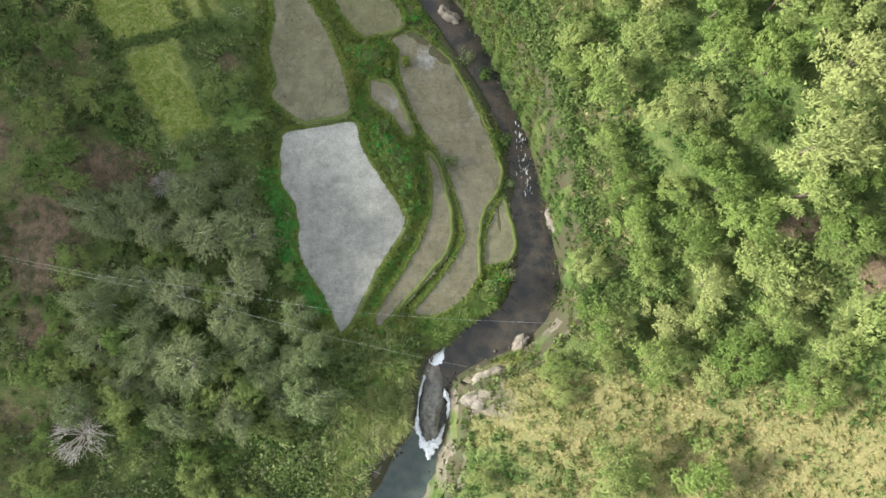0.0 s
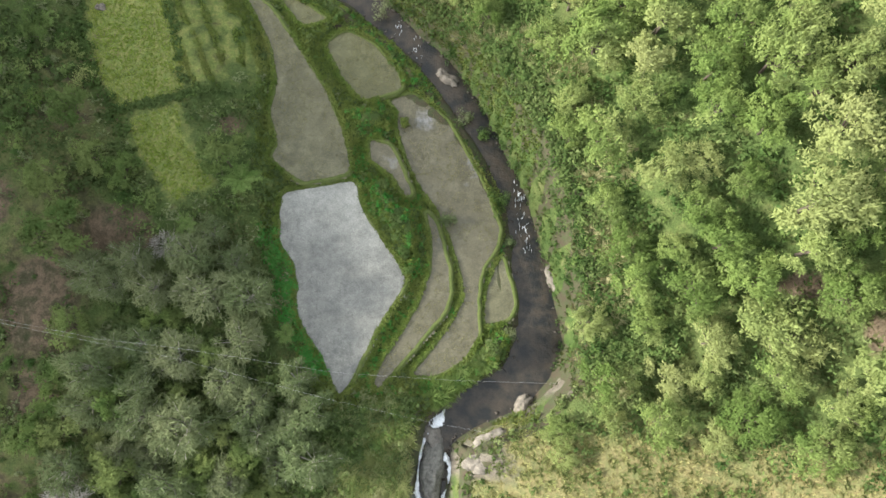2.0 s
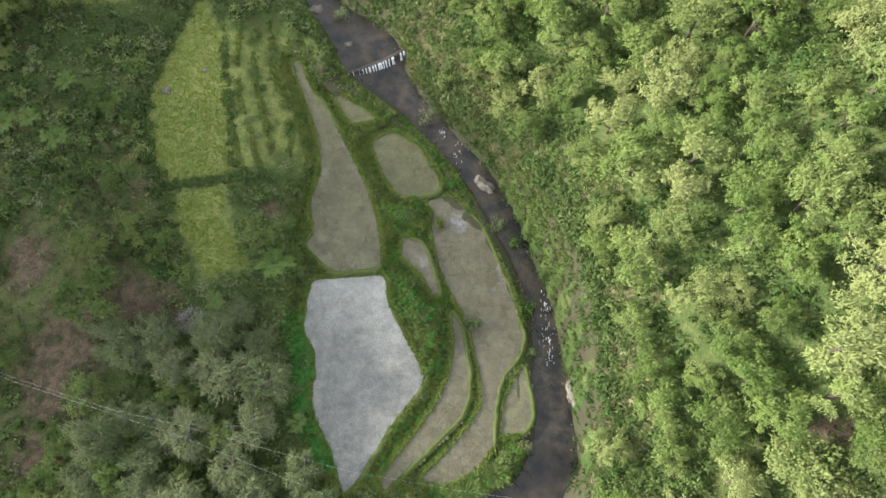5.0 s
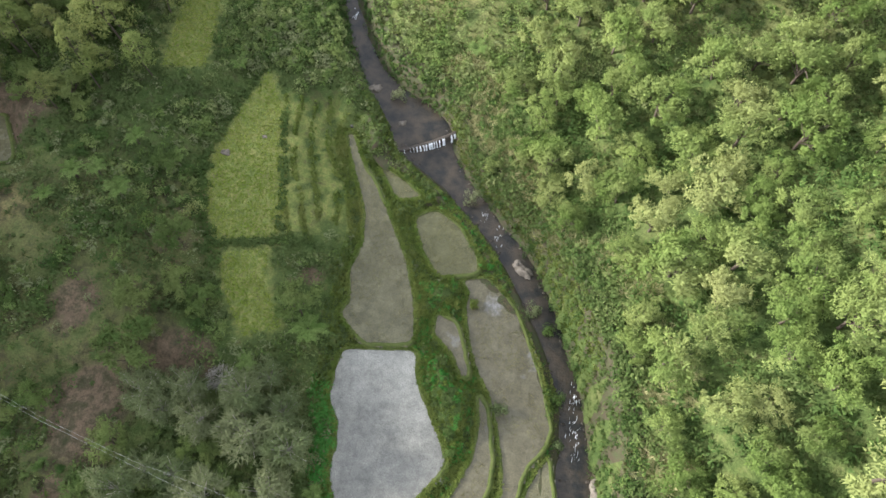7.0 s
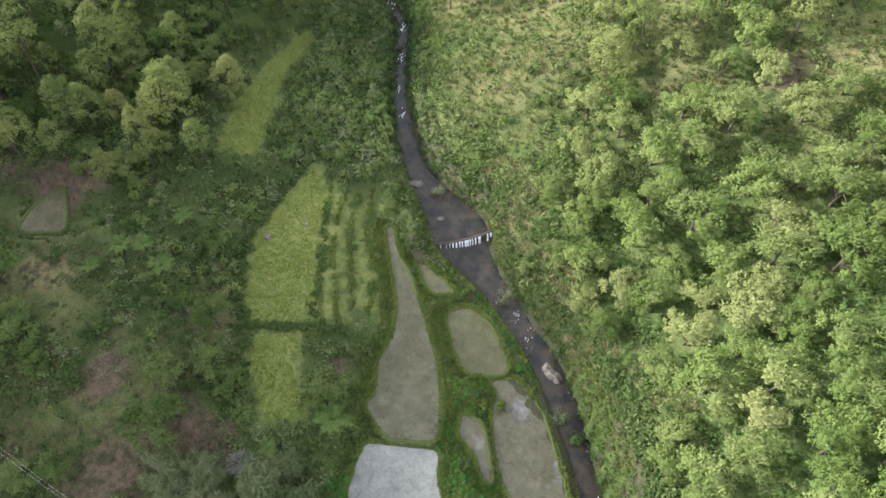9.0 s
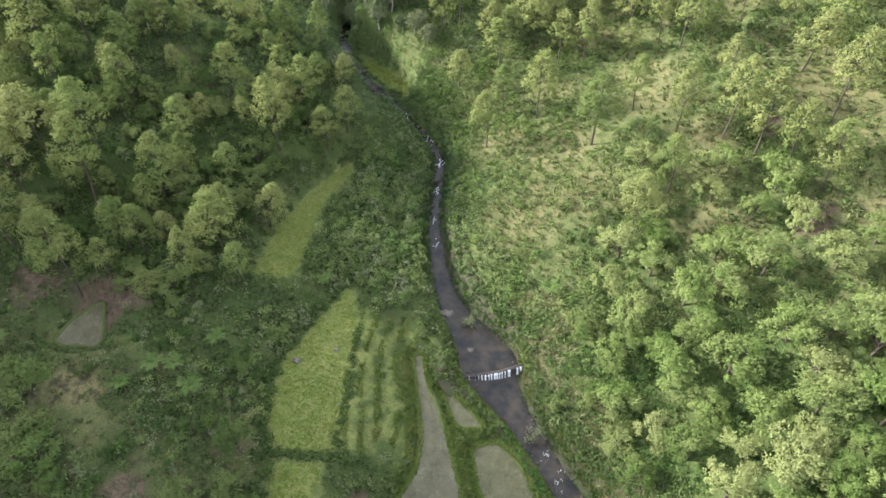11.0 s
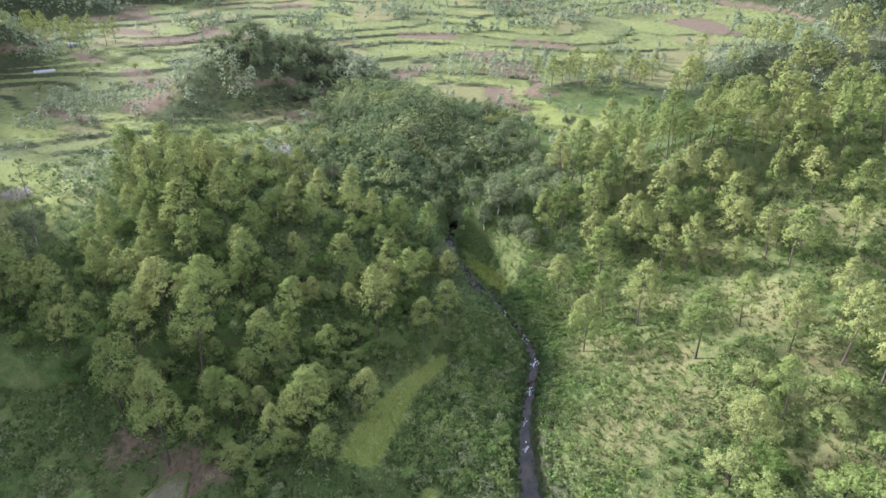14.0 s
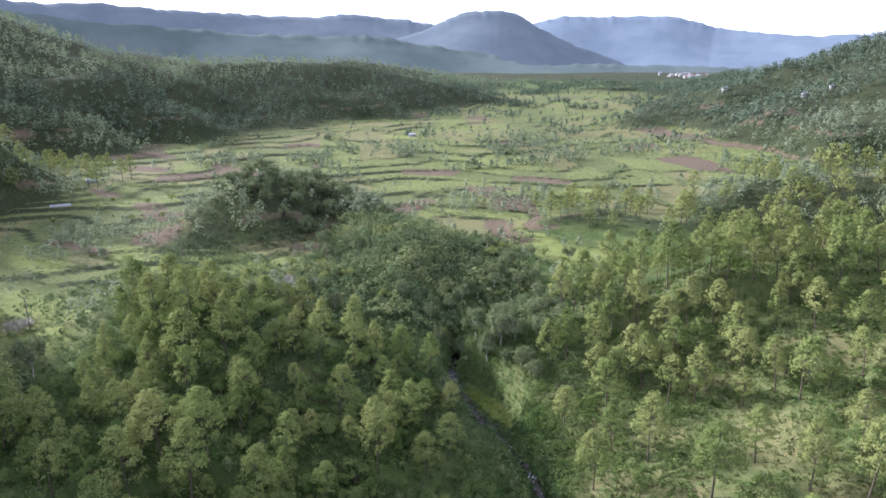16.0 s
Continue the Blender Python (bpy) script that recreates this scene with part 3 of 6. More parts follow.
# what covers it: soft patches x, y, half-widths
PATCHES = {
    "straw": [(-26, 112, 11, 13), (-46, 146, 9, 8), (-24, 172, 12, 9), (7, 130, 10, 9), (-23, 130, 12, 10), (28, -8, 14, 6), (46, -11, 14, 7), (11, -7, 8, 6), (15, -9, 12, 6), (24, -12, 14, 8), (40, -16, 18, 9), (58, -14, 14, 10),
              (30, 150, 16, 12), (0, 180, 20, 10), (-60, 160, 8, 6), (40, 120, 14, 10), (-88, 43, 8, 5), (-30, 150, 9, 7), (-230, 100, 40, 30), (30, -22, 22, 8),
              (-130, 110, 7, 4), (-117, 122, 7, 4), (-8, 155, 12, 8), (-14, 118, 10, 9), (-4, 146, 12, 9), (12, 112, 9, 7), (16, 160, 14, 10), (-36, 132, 8, 9), (45, 140, 18, 12), (-150, 319, 14, 12), (-127, 287, 14, 10), (-169, 349, 14, 8), (-238, 470, 22, 10), (-75, 445, 16, 18), (-110, 560, 40, 12)],
    "soil": [(-49, 26, 6, 4), (-60, 15, 6.5, 9), (-61, 2, 4, 4), (-34, 44, 2.2, 2), (29, 115, 4, 5), (46, 16, 2.5, 2), (55, 10, 3, 2.5), (-286, 215, 15, 8), (-253, 183, 12, 9), (-275, 160, 20, 4), (-400, 290, 22, 9), (-351, 226, 11, 5),
             (-310, 223, 10, 6), (-196, 230, 7, 8), (-191, 210, 9, 5), (-191, 297, 7, 16), (-56, 653, 40, 14), (-340, 320, 26, 7), (-230, 520, 24, 8), (-440, 330, 18, 8),
             (-96, 62, 9, 6), (-112, 60, 6, 6), (-68, 30, 4, 5), (-110, 118, 5, 4), (20, 138, 4, 3)],
    "lawn": [(-206, 102, 16, 8), (-217, 116, 18, 10), (-211, 177, 18, 9), (-339, 524, 30, 10), (-150, 329, 16, 8), (-85, 260, 12, 9), (-109, 267, 12, 7), (-240, 112, 24, 12), (-240, 164, 30, 10), (-198, 183, 16, 9), (-267, 139, 22, 9), (-92, 259, 12, 12), (-190, 172, 14, 8), (-140, 250, 8, 12), (-120, 370, 9, 6)],
    "stone": [(5.5, -7, 5, 3), (-10.5, -18, 4, 3.4), (1.8, -17, 2.2, 3.5), (12, 1, 2.5, 2), (17, 4, 3, 2)],
}
fx, fy = GX.ravel(), GY.ravel()
up_all = -0.5 * fx + 0.866 * fy
row_no = np.floor((terrace_row(fx, fy, GZ.ravel()) + .15) / RISE)
plot = rand2(np.floor((fx * .8 + fy * .6 + 9 * vnoise(fx, fy, 40, 31)) / 31), row_no, 5)
fielded = step(205, 235, up_all) * (1 - step(62, 76, GZ.ravel())) * np.maximum(step(26, 44, stream_gap(fx, fy)), step(285, 330, up_all))
for name, rows in PATCHES.items():
    w = np.zeros(len(fx))
    for px_, py_, a, b in rows:
        w = np.maximum(w, 1.15 * np.exp(-(((fx - px_) / a) ** 2 + ((fy - py_) / b) ** 2) ** 1.5))
    if name == "lawn":
        w = np.maximum(w, step(1.5, -1.0, lawn_gap(fx, fy)))
        w = np.maximum(w, fielded * np.where(plot < .36, .42, .06) * (1 + .3 * vnoise(fx, fy, 24, 21)))
        q_all, w_all = strip_rows(fx, fy)
        w = np.maximum(w, .8 * w_all * (q_all - np.floor(q_all) < .7))
    if name == "straw":
        w = w * np.where((fy > 90) & (fy < 240), .72, 1)
        w = np.maximum(w, .45 * step(-48, -56, fx) * step(-125, -110, fx) * step(-40, -25, fy) * step(62, 48, fy))
        away, _, flank = along(fx, fy, STREAM)
        w = np.maximum(w, .42 * (flank < 0) * step(8, 16, away) * step(88, 100, fy) * step(260, 225, fy) * .75)
        w = np.maximum(w, fielded * np.where((plot > .36) & (plot < .66), .85, .42))
    if name == "soil":
        w = np.maximum(w, np.where(plot > .93, .9, 0) * fielded * (1 - step(900, 1300, up_all)))
    if name == "soil":
        w = np.maximum(w, .38 * step(-48, -56, fx) * step(-125, -110, fx) * step(-40, -25, fy) * step(62, 48, fy) * (.55 + .8 * vnoise(fx, fy, 11, 91)))
    if name == "stone":
        w = np.maximum(w, 0.8 * step(1.3, 0.0, stream_gap(fx, fy)) * step(12, 4, fy))
    if name == "soil":
        tilled = np.clip(w, 0, 1)
        w = 1.5 * w * step(150, 190, up_all) + w * (1 - step(150, 190, up_all))
    sheet.attributes.new(name, "FLOAT", "POINT").data.foreach_set("value", w.astype(np.float32))
dzx, dzy = np.gradient(GZ, gx, axis=1), np.gradient(GZ, gy, axis=0)
# dark step faces: their scrub and their shade put into one cover colour
steep = step(.10, .26, np.hypot(dzx, dzy)).ravel() * fielded * (.75 + .35 * vnoise(fx, fy, 19, 95))
flat_all = np.interp(up_all, [0, 205, 300, 450, 700, 1000, 1500, 2000, 3000], [24, 24, 31, 38, 45, 56, 74, 90, 105])
steep = np.maximum(steep, .95 * step(3, 8, GZ.ravel() - flat_all) * step(200, 240, up_all) * (fy > 250))
steep = np.maximum(steep, .4 * step(14, 20, GZ.ravel()) * (fx < -85) * (fy < 190) * (fy > 55) * (.7 + .5 * vnoise(fx, fy, 12, 97)))
# west floor ground darkened in colour, as if shaded between its trees
steep = np.maximum(steep, .36 * step(-30, -46, fx) * step(-150, -128, fx) * step(-48, -30, fy) * step(118, 98, fy) * step(1.0, 4.0, lawn_gap(fx, fy)) * step(1.0, 3.0, wet_gap(fx, fy)) * (.85 + .4 * vnoise(fx, fy, 8, 98)))
steep = steep * (1 - tilled * step(150, 190, up_all))
steep = np.maximum(steep, .9 * step(1450, 1700, up_all))
sheet.attributes.new("scrub", "FLOAT", "POINT").data.foreach_set("value", steep.astype(np.float32))
tagged(new("ground", sheet), "green valley floor and grassy slopes with bare earth", "ground", kind="structure")

# ---- far mountains ----
def mountain(name, line, foot, material, seed):
    """A far range: crest line, folds down its face and a foot that sinks into the ground."""
    line = smooth_line(np.array(line, float), False, 2)
    ts = np.linspace(0, len(line) - 1, 300)
    crest = np.stack([np.interp(ts, np.arange(len(line)), line[:, k]) for k in range(3)], 1)
    run = np.concatenate([[0], np.cumsum(np.hypot(*np.diff(crest[:, :2], axis=0).T))])
    jag = 9 * vnoise(run, run * 0, 210, seed) + 5 * vnoise(run, run * 0, 70, seed) + 4 * vnoise(run, run * 0, 25, seed)
    toward = unit(np.array([[-6.0, 2.0]]) - crest[:, :2])
    rows = []
    for down in np.concatenate([[-.4, 0], np.linspace(.04, 1, 24)]):
        xy = crest[:, :2] + toward * (foot * down)
        fold = 26 * vnoise(xy[:, 0], xy[:, 1], 480, seed) + 10 * vnoise(xy[:, 0], xy[:, 1], 230, seed)
        z = crest[:, 2] * (1 - abs(down) ** 0.85) + jag * np.exp(-abs(down) * 25) + fold * (0 < down < 1) * min(1, 4 * down)
        rows.append(np.column_stack([xy, np.maximum(z, 40)]))
    v, n = np.concatenate(rows), len(ts)
    f = [(a * n + b, a * n + b + 1, (a + 1) * n + b + 1, (a + 1) * n + b) for a in range(len(rows) - 1) for b in range(n - 1)]
    ob = new(name, mesh_of(name, v, f, material, True))
    return tagged(ob, "hazy blue mountain range beyond the valley", "mountain", kind="structure")


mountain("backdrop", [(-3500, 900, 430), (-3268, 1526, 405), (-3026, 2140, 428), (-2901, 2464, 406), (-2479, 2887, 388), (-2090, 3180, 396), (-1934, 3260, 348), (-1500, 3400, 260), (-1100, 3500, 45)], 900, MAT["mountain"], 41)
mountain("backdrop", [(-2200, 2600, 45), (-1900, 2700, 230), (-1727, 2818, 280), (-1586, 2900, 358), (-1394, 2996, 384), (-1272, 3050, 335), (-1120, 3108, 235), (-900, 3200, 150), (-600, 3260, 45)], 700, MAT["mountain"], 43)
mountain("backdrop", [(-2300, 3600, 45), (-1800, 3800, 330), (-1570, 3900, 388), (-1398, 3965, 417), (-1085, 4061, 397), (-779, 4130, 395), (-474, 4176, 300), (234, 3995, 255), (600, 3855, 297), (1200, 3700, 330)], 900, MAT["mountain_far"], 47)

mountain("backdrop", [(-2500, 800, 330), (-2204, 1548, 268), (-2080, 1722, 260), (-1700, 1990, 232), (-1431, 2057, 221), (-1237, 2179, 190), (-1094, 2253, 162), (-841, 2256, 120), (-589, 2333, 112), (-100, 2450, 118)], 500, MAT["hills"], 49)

# ---- the stream's banks ----
def stream_bank(way_side, label):
    last = bank_end
    xy, way = dense[:last, :2], unit(np.gradient(dense[:last, :2], axis=0))
    side = np.column_stack([-way[:, 1], way[:, 0]]) * way_side
    half, level = dense[:last, 3] / 2, dense[:last, 2]
    wob = .45 * vnoise(xy[:, 0], xy[:, 1], 5.2, 101 + way_side) + .2 * vnoise(xy[:, 0], xy[:, 1], 2.3, 103)
    rows = []
    for off, h, cling in ((-.5, -.4, 0), (.05, .08, 0), (.35, .35, 0), (1.1, .5, .6), (2.2, .3, 1), (3.4, .1 if way_side < 0 else -.25, 1), (5.2, -.3, 1)):
        p = xy + side * (half + off + wob)[:, None]
        low, high = level + h, np.maximum(level + .5, ground(p[:, 0], p[:, 1]) + h)
        rows.append(np.column_stack([p, low + (high - low) * cling + .12 * vnoise(p[:, 0], p[:, 1], 1.8, 105)]))
    n = last
    f = [(a * n + b, a * n + b + 1, (a + 1) * n + b + 1, (a + 1) * n + b) for a in range(6) for b in range(n - 1)]
    return tagged(new("stream_bank", mesh_of("stream_bank", np.concatenate(rows), f, MAT["red_bank"], True)), label, "bank", kind="structure")


dense = np.stack([np.interp(np.linspace(0, len(STREAM) - 1, 800), np.arange(len(STREAM)), STREAM[:, k]) for k in range(4)], 1)
last = int(np.argmax(dense[:, 1] > 186))
bank_end = int(np.argmax(dense[:, 1] > 130))
stream_bank(1, "low reddish earth bank of the stream")
stream_bank(-1, "low reddish earth bank under the slope")

# ---- water ----
def water_sheet(name, line, material, label, spare=0.5):
    """A strip of water along rows of x, y, level, width."""
    xy, way = line[:, :2], unit(np.gradient(line[:, :2], axis=0))
    side = np.column_stack([-way[:, 1], way[:, 0]])
    across = np.linspace(-1, 1, 7)
    v = np.concatenate([np.column_stack([xy + side * (line[:, 3:4] / 2 + spare) * a, line[:, 2]]) for a in across])
    n = len(line)
    f = [(a * n + b, a * n + b + 1, (a + 1) * n + b + 1, (a + 1) * n + b) for a in range(6) for b in range(n - 1)]
    return tagged(new(name, mesh_of(name, v, f, material, True)), label, "water", kind="structure")


brink = int(np.argmin(np.hypot(dense[:, 0] + 1.4, dense[:, 1] + 13.0)))
water_sheet("water", dense[brink:last], MAT["stream"], "dark shallow stream with brown riffles")
water_sheet("water", dense[:brink + 1] + (0, 0, 0.02, 0), MAT["pool"], "pale green plunge pool under the fall")


def fan(line, level):
    """A flat sheet inside an outline, as quads from a grid clipped to it."""
    lo, hi = line.min(0) - .5, line.max(0) + .5
    xs, ys = np.arange(lo[0], hi[0], .5), np.arange(lo[1], hi[1], .5)
    X, Y = np.meshgrid(xs, ys)
    keep = outline(X, Y, line) < 0.35
    quad = keep[:-1, :-1] | keep[1:, :-1] | keep[:-1, 1:] | keep[1:, 1:]
    c = (np.arange(len(ys) - 1)[:, None] * len(xs) + np.arange(len(xs) - 1)[None])[quad]
    f = np.stack([c, c + 1, c + len(xs) + 1, c + len(xs)], 1)
    used, back = np.unique(f, return_inverse=True)
    v = np.column_stack([X.ravel(), Y.ravel(), np.full(X.size, level)])[used]
    return v, back.reshape(f.shape)


LOOK = {"white": ("silt", "pale silty flooded rice paddy"), "upper": ("mud", "brown muddy flooded rice paddy"), "curved": ("sheen_mud", "narrow curved brown rice paddy"),
        "small": ("sheen_mud", "small pale brown flooded rice paddy"), "long": ("sheen_mud", "long brown flooded rice paddy beside the stream"), "lower": ("mud", "small brown rice paddy by the stream"),
        "head": ("green_mud", "olive brown rice paddy with weeds"), "weir": ("green_mud", "small olive rice paddy below the weir"), "pond": ("mud", "murky brown fish pond")}
for name, (level, line) in FIELDS.items():
    m, label = LOOK[name]
    ob = new("pond" if name == "pond" else "rice_paddy", mesh_of("paddy", *fan(line, level), MAT[m], True))
    tagged(ob, label, "rice paddy", kind="structure")
    # the earth bank round it
    r = smooth_line(line, True, 1)
    way = unit(np.roll(r, -1, 0) - np.roll(r, 1, 0))
    out_side = np.column_stack([way[:, 1], -way[:, 0]])
    if outline((r + out_side)[:1, 0], (r + out_side)[:1, 1], line)[0] < 0:
        out_side = -out_side
    rows = []
    for off, h in ((-.1, -.25), (.08, .12), (.25, .24), (.5, .22), (.8, -.1), (1.0, -1.1)):
        wob = 0.18 * vnoise(r[:, 0], r[:, 1], 1.3, 17)
        rows.append(np.column_stack([r + out_side * (off + wob)[:, None], level + h + 0.08 * vnoise(r[:, 0], r[:, 1], .9, 19)]))
    n = len(r)
    f = [(a * n + b, (a + 1) * n + b, (a + 1) * n + (b + 1) % n, a * n + (b + 1) % n) for a in range(5) for b in range(n)]
    tagged(new("bund", mesh_of("bund", np.concatenate(rows), f, MAT["bund"], True)), "grassy earth bund round a rice paddy", "bund", kind="structure")
# ---- trees: one of each kind, then copies ----
def limb(a, b, r0, r1, bend, r):
    n, sides = (5, 5) if r0 > .15 else (3, 3)
    ts = np.linspace(0, 1, n)[:, None]
    line = np.asarray(a) * (1 - ts) + np.asarray(b) * ts + np.sin(ts * np.pi) * r.normal(size=3) * bend
    return tube(line, np.linspace(r0, r1, n), sides)


def tree(kind, seed):
    """A tree about the origin with a crown about one metre across at scale 1/10: built at full size for a crown 9 m wide."""
    r = np.random.default_rng(seed)
    name, wood, leaf, label = {
        "broad": ("broadleaf_tree", "bark", "broad", "bushy light green broadleaf tree on the slope"),
        "shade_broad": ("broadleaf_tree", "bark", "shade_broad", "dense broadleaf tree in the valley, shade put into its leaf colour"),
        "pine": ("pine_tree", "bark", "pine", "tall pine with a rounded green crown"),
        "far_pine": ("pine_tree", "bark", "pine", "tall pine with a rounded green crown"),
        "far_alder": ("alder_tree", "pale_bark", "alder", "feathery grey-green tree with pale limbs"),
        "alder": ("alder_tree", "pale_bark", "alder", "feathery grey-green tree with pale limbs"),
        "dead": ("bare_tree", "pale_bark", None, "leafless pale grey tree among shrubs")}[kind]
    root = tagged(new(name), label, "tree", group=name.replace("_", " ") + "s in the valley")
    puffs, bars = [], []
    if kind in ("pine", "far_pine"):
        height = 14.5
        bars.append(limb((0, 0, -1), (r.normal() * .4, r.normal() * .4, height * .9), .2, .05, .25, r))
        for k in range(84):
            t = r.uniform(0, 1) ** .8
            z = height * (.32 + .65 * t)
            reach = 4.2 * (1 - t ** 1.5) ** .78 * (.5 + .5 * min(1, t * 4)) * r.uniform(.25, 1.0) ** .5 + .2
            a = r.uniform(0, 2 * np.pi)
            end = np.array([np.cos(a) * reach, np.sin(a) * reach, z + .10 * reach])
            puffs.append((*end, r.uniform(.65, 1.2)))
            if k % 5 == 0:
                bars.append(limb((0, 0, z - .30 * reach), end, .07, .02, .15, r))
        crown = puffs_of(puffs, *((28, .42) if kind == "pine" else (18, .56)), r, .7, .5, .4, .5, np.array([0, 0, height * .5]))
    elif kind == "dead":
        bars.append(limb((0, 0, -1), (0, 0, 2.2), .2, .15, .1, r))
        for k in range(26):
            a, el = r.uniform(0, 2 * np.pi), r.uniform(.15, 1.2)
            mid = np.array([np.cos(a) * 1.8, np.sin(a) * 1.8, 1.6 + 2.0 * el])
            bars.append(limb((0, 0, r.uniform(1, 2.2)), mid, .11, .06, .15, r))
            for _ in range(5):
                d = unit(r.normal(size=3) * .7 + (np.cos(a), np.sin(a), .5 + el * .4))
                tip = mid + d * r.uniform(1.2, 2.8)
                bars.append(limb(mid, tip, .06, .025, .12, r))
                for _ in range(3):
                    bars.append(limb(tip * .5 + mid * .5, tip + r.normal(size=3) * .6, .035, .02, .08, r))
        crown = None
    else:
        height = 7.0 if kind in ("broad", "shade_broad") else 8.5
        bars.append(limb((0, 0, -1), (r.normal() * .3, r.normal() * .3, height * .6), .24, .10, .2, r))
        if kind in ("broad", "shade_broad"):  # a crown of several heads of uneven height and reach, each of many sprays
            for k in range(11):
                a, reach = k * 2.4 + r.normal() * .35, r.uniform(.75, 1.3) * .92 * np.sqrt(k)
                head = np.array([np.cos(a) * reach, np.sin(a) * reach, height * r.uniform(.56, .86) - .11 * reach ** 2])
                wide = r.uniform(.85, 1.75)
                bars.append(limb((0, 0, height * r.uniform(.2, .42)), head, .09, .03, .2, r))
                for _ in range(7):
                    d = unit(r.normal(size=3) + (np.cos(a) * .4, np.sin(a) * .4, .6))
                    p = head + d * wide * r.uniform(.45, 1.15) * (1, 1, .85)
                    puffs.append((p[0], p[1], max(p[2], 1.2), r.uniform(.4, 1.0)))
            crown = puffs_of(puffs, *((46, .36) if kind == "broad" else (34, .46)), r, .9, .45, .3, .9, np.array([0, 0, height * .36]))
        else:
            for k in range(36):
                d = unit(r.normal(size=3) + (0, 0, .35))
                p = d * np.array([3.6, 3.6, 2.8]) * r.uniform(.35, 1.0) ** .5 + (0, 0, height * .62)
                p[2] = max(p[2], 1.4)
                puffs.append((*p, r.uniform(.8, 1.5)))
                if k % 5 == 0 or k % 2:
                    bars.append(limb((0, 0, height * r.uniform(.25, .5)), p * (1.12, 1.12, 1.10), .09, .03, .2, r))
            crown = puffs_of(puffs, *((64, .80, r, 1.0, .17, .2, 1.4) if kind == "alder" else (36, .9, r, 1.0, .3, .2, 1.2)), np.array([0, 0, height * .4]))
    part("trunk", join(bars), MAT[wood], root, smooth=True)
    if crown:
        part("crown", crown, MAT[leaf], root)
    return root


def fern(seed):
    """A tree fern: a short trunk and arching fronds."""
    r = np.random.default_rng(seed)
    root = tagged(new("tree_fern"), "tree fern with a star of arching green fronds", "tree fern", group="tree ferns")
    part("trunk", limb((0, 0, -.6), (0, 0, 2.2), .16, .13, .05, r), MAT["bark"], root)
    for k in range(11):
        a, reach = k / 11 * 2 * np.pi + r.normal() * .12, r.uniform(2.0, 2.7)
        ts = np.linspace(0.08, 1, 13)
        spine = np.column_stack([np.cos(a) * reach * ts, np.sin(a) * reach * ts, 2.2 + .9 * np.sin(ts * 2.3) - .35 * ts])
        out_way = np.array([-np.sin(a), np.cos(a), 0])
        rows = [tube(spine, np.linspace(.04, .012, 13), 3)]
        width = .44 * np.sin(np.clip(ts * 1.05 + .12, 0, 1) * np.pi) ** .6 + .06
        for s in (-1, 1):
            lift = out_way * s + np.array([np.cos(a), np.sin(a), -.25]) * .5
            mid = spine + s * out_way * width[:, None] * .5
            rows.append(leaves(mid, np.tile((0, 0, 1.0), (13, 1)) + r.normal(size=(13, 3)) * .3, width * 1.15, .22, r, np.tile(lift, (13, 1))))
        part("frond", join(rows), MAT["fern"], root)
    return root


def plant(rows):
    """Copies on the ground of the things in rows of thing, x, y, size."""
    xy = np.array([(x, y) for _, x, y, _ in rows], float)
    for (thing, x, y, size), z in zip(rows, ground(xy[:, 0], xy[:, 1])):
        stretch = rng.uniform(.85, 1.18)
        thing.scale = (size * stretch, size / stretch, size * rng.uniform(.82, 1.25))
        copy_thing(thing, pose(x, y, float(z) - .3, rng.normal() * 3, rng.normal() * 3, rng.uniform(0, 360)))


KINDS = {k: [tree(k, 100 + 10 * i + n) for n in range(4)] for i, k in enumerate(("broad", "pine", "alder", "far_pine", "far_alder", "shade_broad"))}
KINDS["dead"] = [tree("dead", 77), tree("dead", 78)]
originals = [t for some in KINDS.values() for t in some]

BROAD = [(-55, 24, 11.6), (-33, 37, 9.0), (-55, -4, 8.2), (-46, -9, 9.1), (-35, -9, 8.0), (-28, -6, 6.8), (-25, -11, 7.0), (-52, 36, 6.8), (-56, 44, 7.8),
         (-58, 32, 7.7), (-48, 35, 6.7), (-37, -7, 7.1), (21, 36, 10.2), (28, 31, 8.5), (33, 25, 7.7), (25, 22, 8.5), (33, 16, 9.7), (39, 17, 9.4),
         (21, 12, 7.1), (31, 21, 6.2), (45, 25, 13.4), (45, 20, 9.5), (47, 33, 11.1), (50, 23, 8.8), (29, -1, 8.0), (23, -1, 5.1), (36, -3, 6.7)]
BROAD_MORE = [(46, -4, 8.9), (23, -15, 10.3), (33, -15, 8.7), (16, -2, 5.7), (17, -6, 5.1), (22, 28, 6.2), (17, 38, 6.4), (28, 11, 6.7), (35, 5, 6.7),
              (43, 5, 7.3), (49, 1, 7.3), (26, 40, 7.9), (33, 32, 7.0), (38, 29, 6.2), (6, -18, 4.9), (40, 35, 8.6), (18, 42, 6.4), (-93, 39, 11.1),
              (-82, 30, 11.3), (2, 107, 9.3), (1, 90, 11.3), (9, 95, 9.9), (13, 105, 11.5), (21, 102, 12.4), (2, 72, 10.5), (9, 78, 10.2), (18, 82, 12.5),
              (26, 89, 11.8), (23, 73, 12.0), (30, 76, 11.2), (-7, 86, 8.6)]
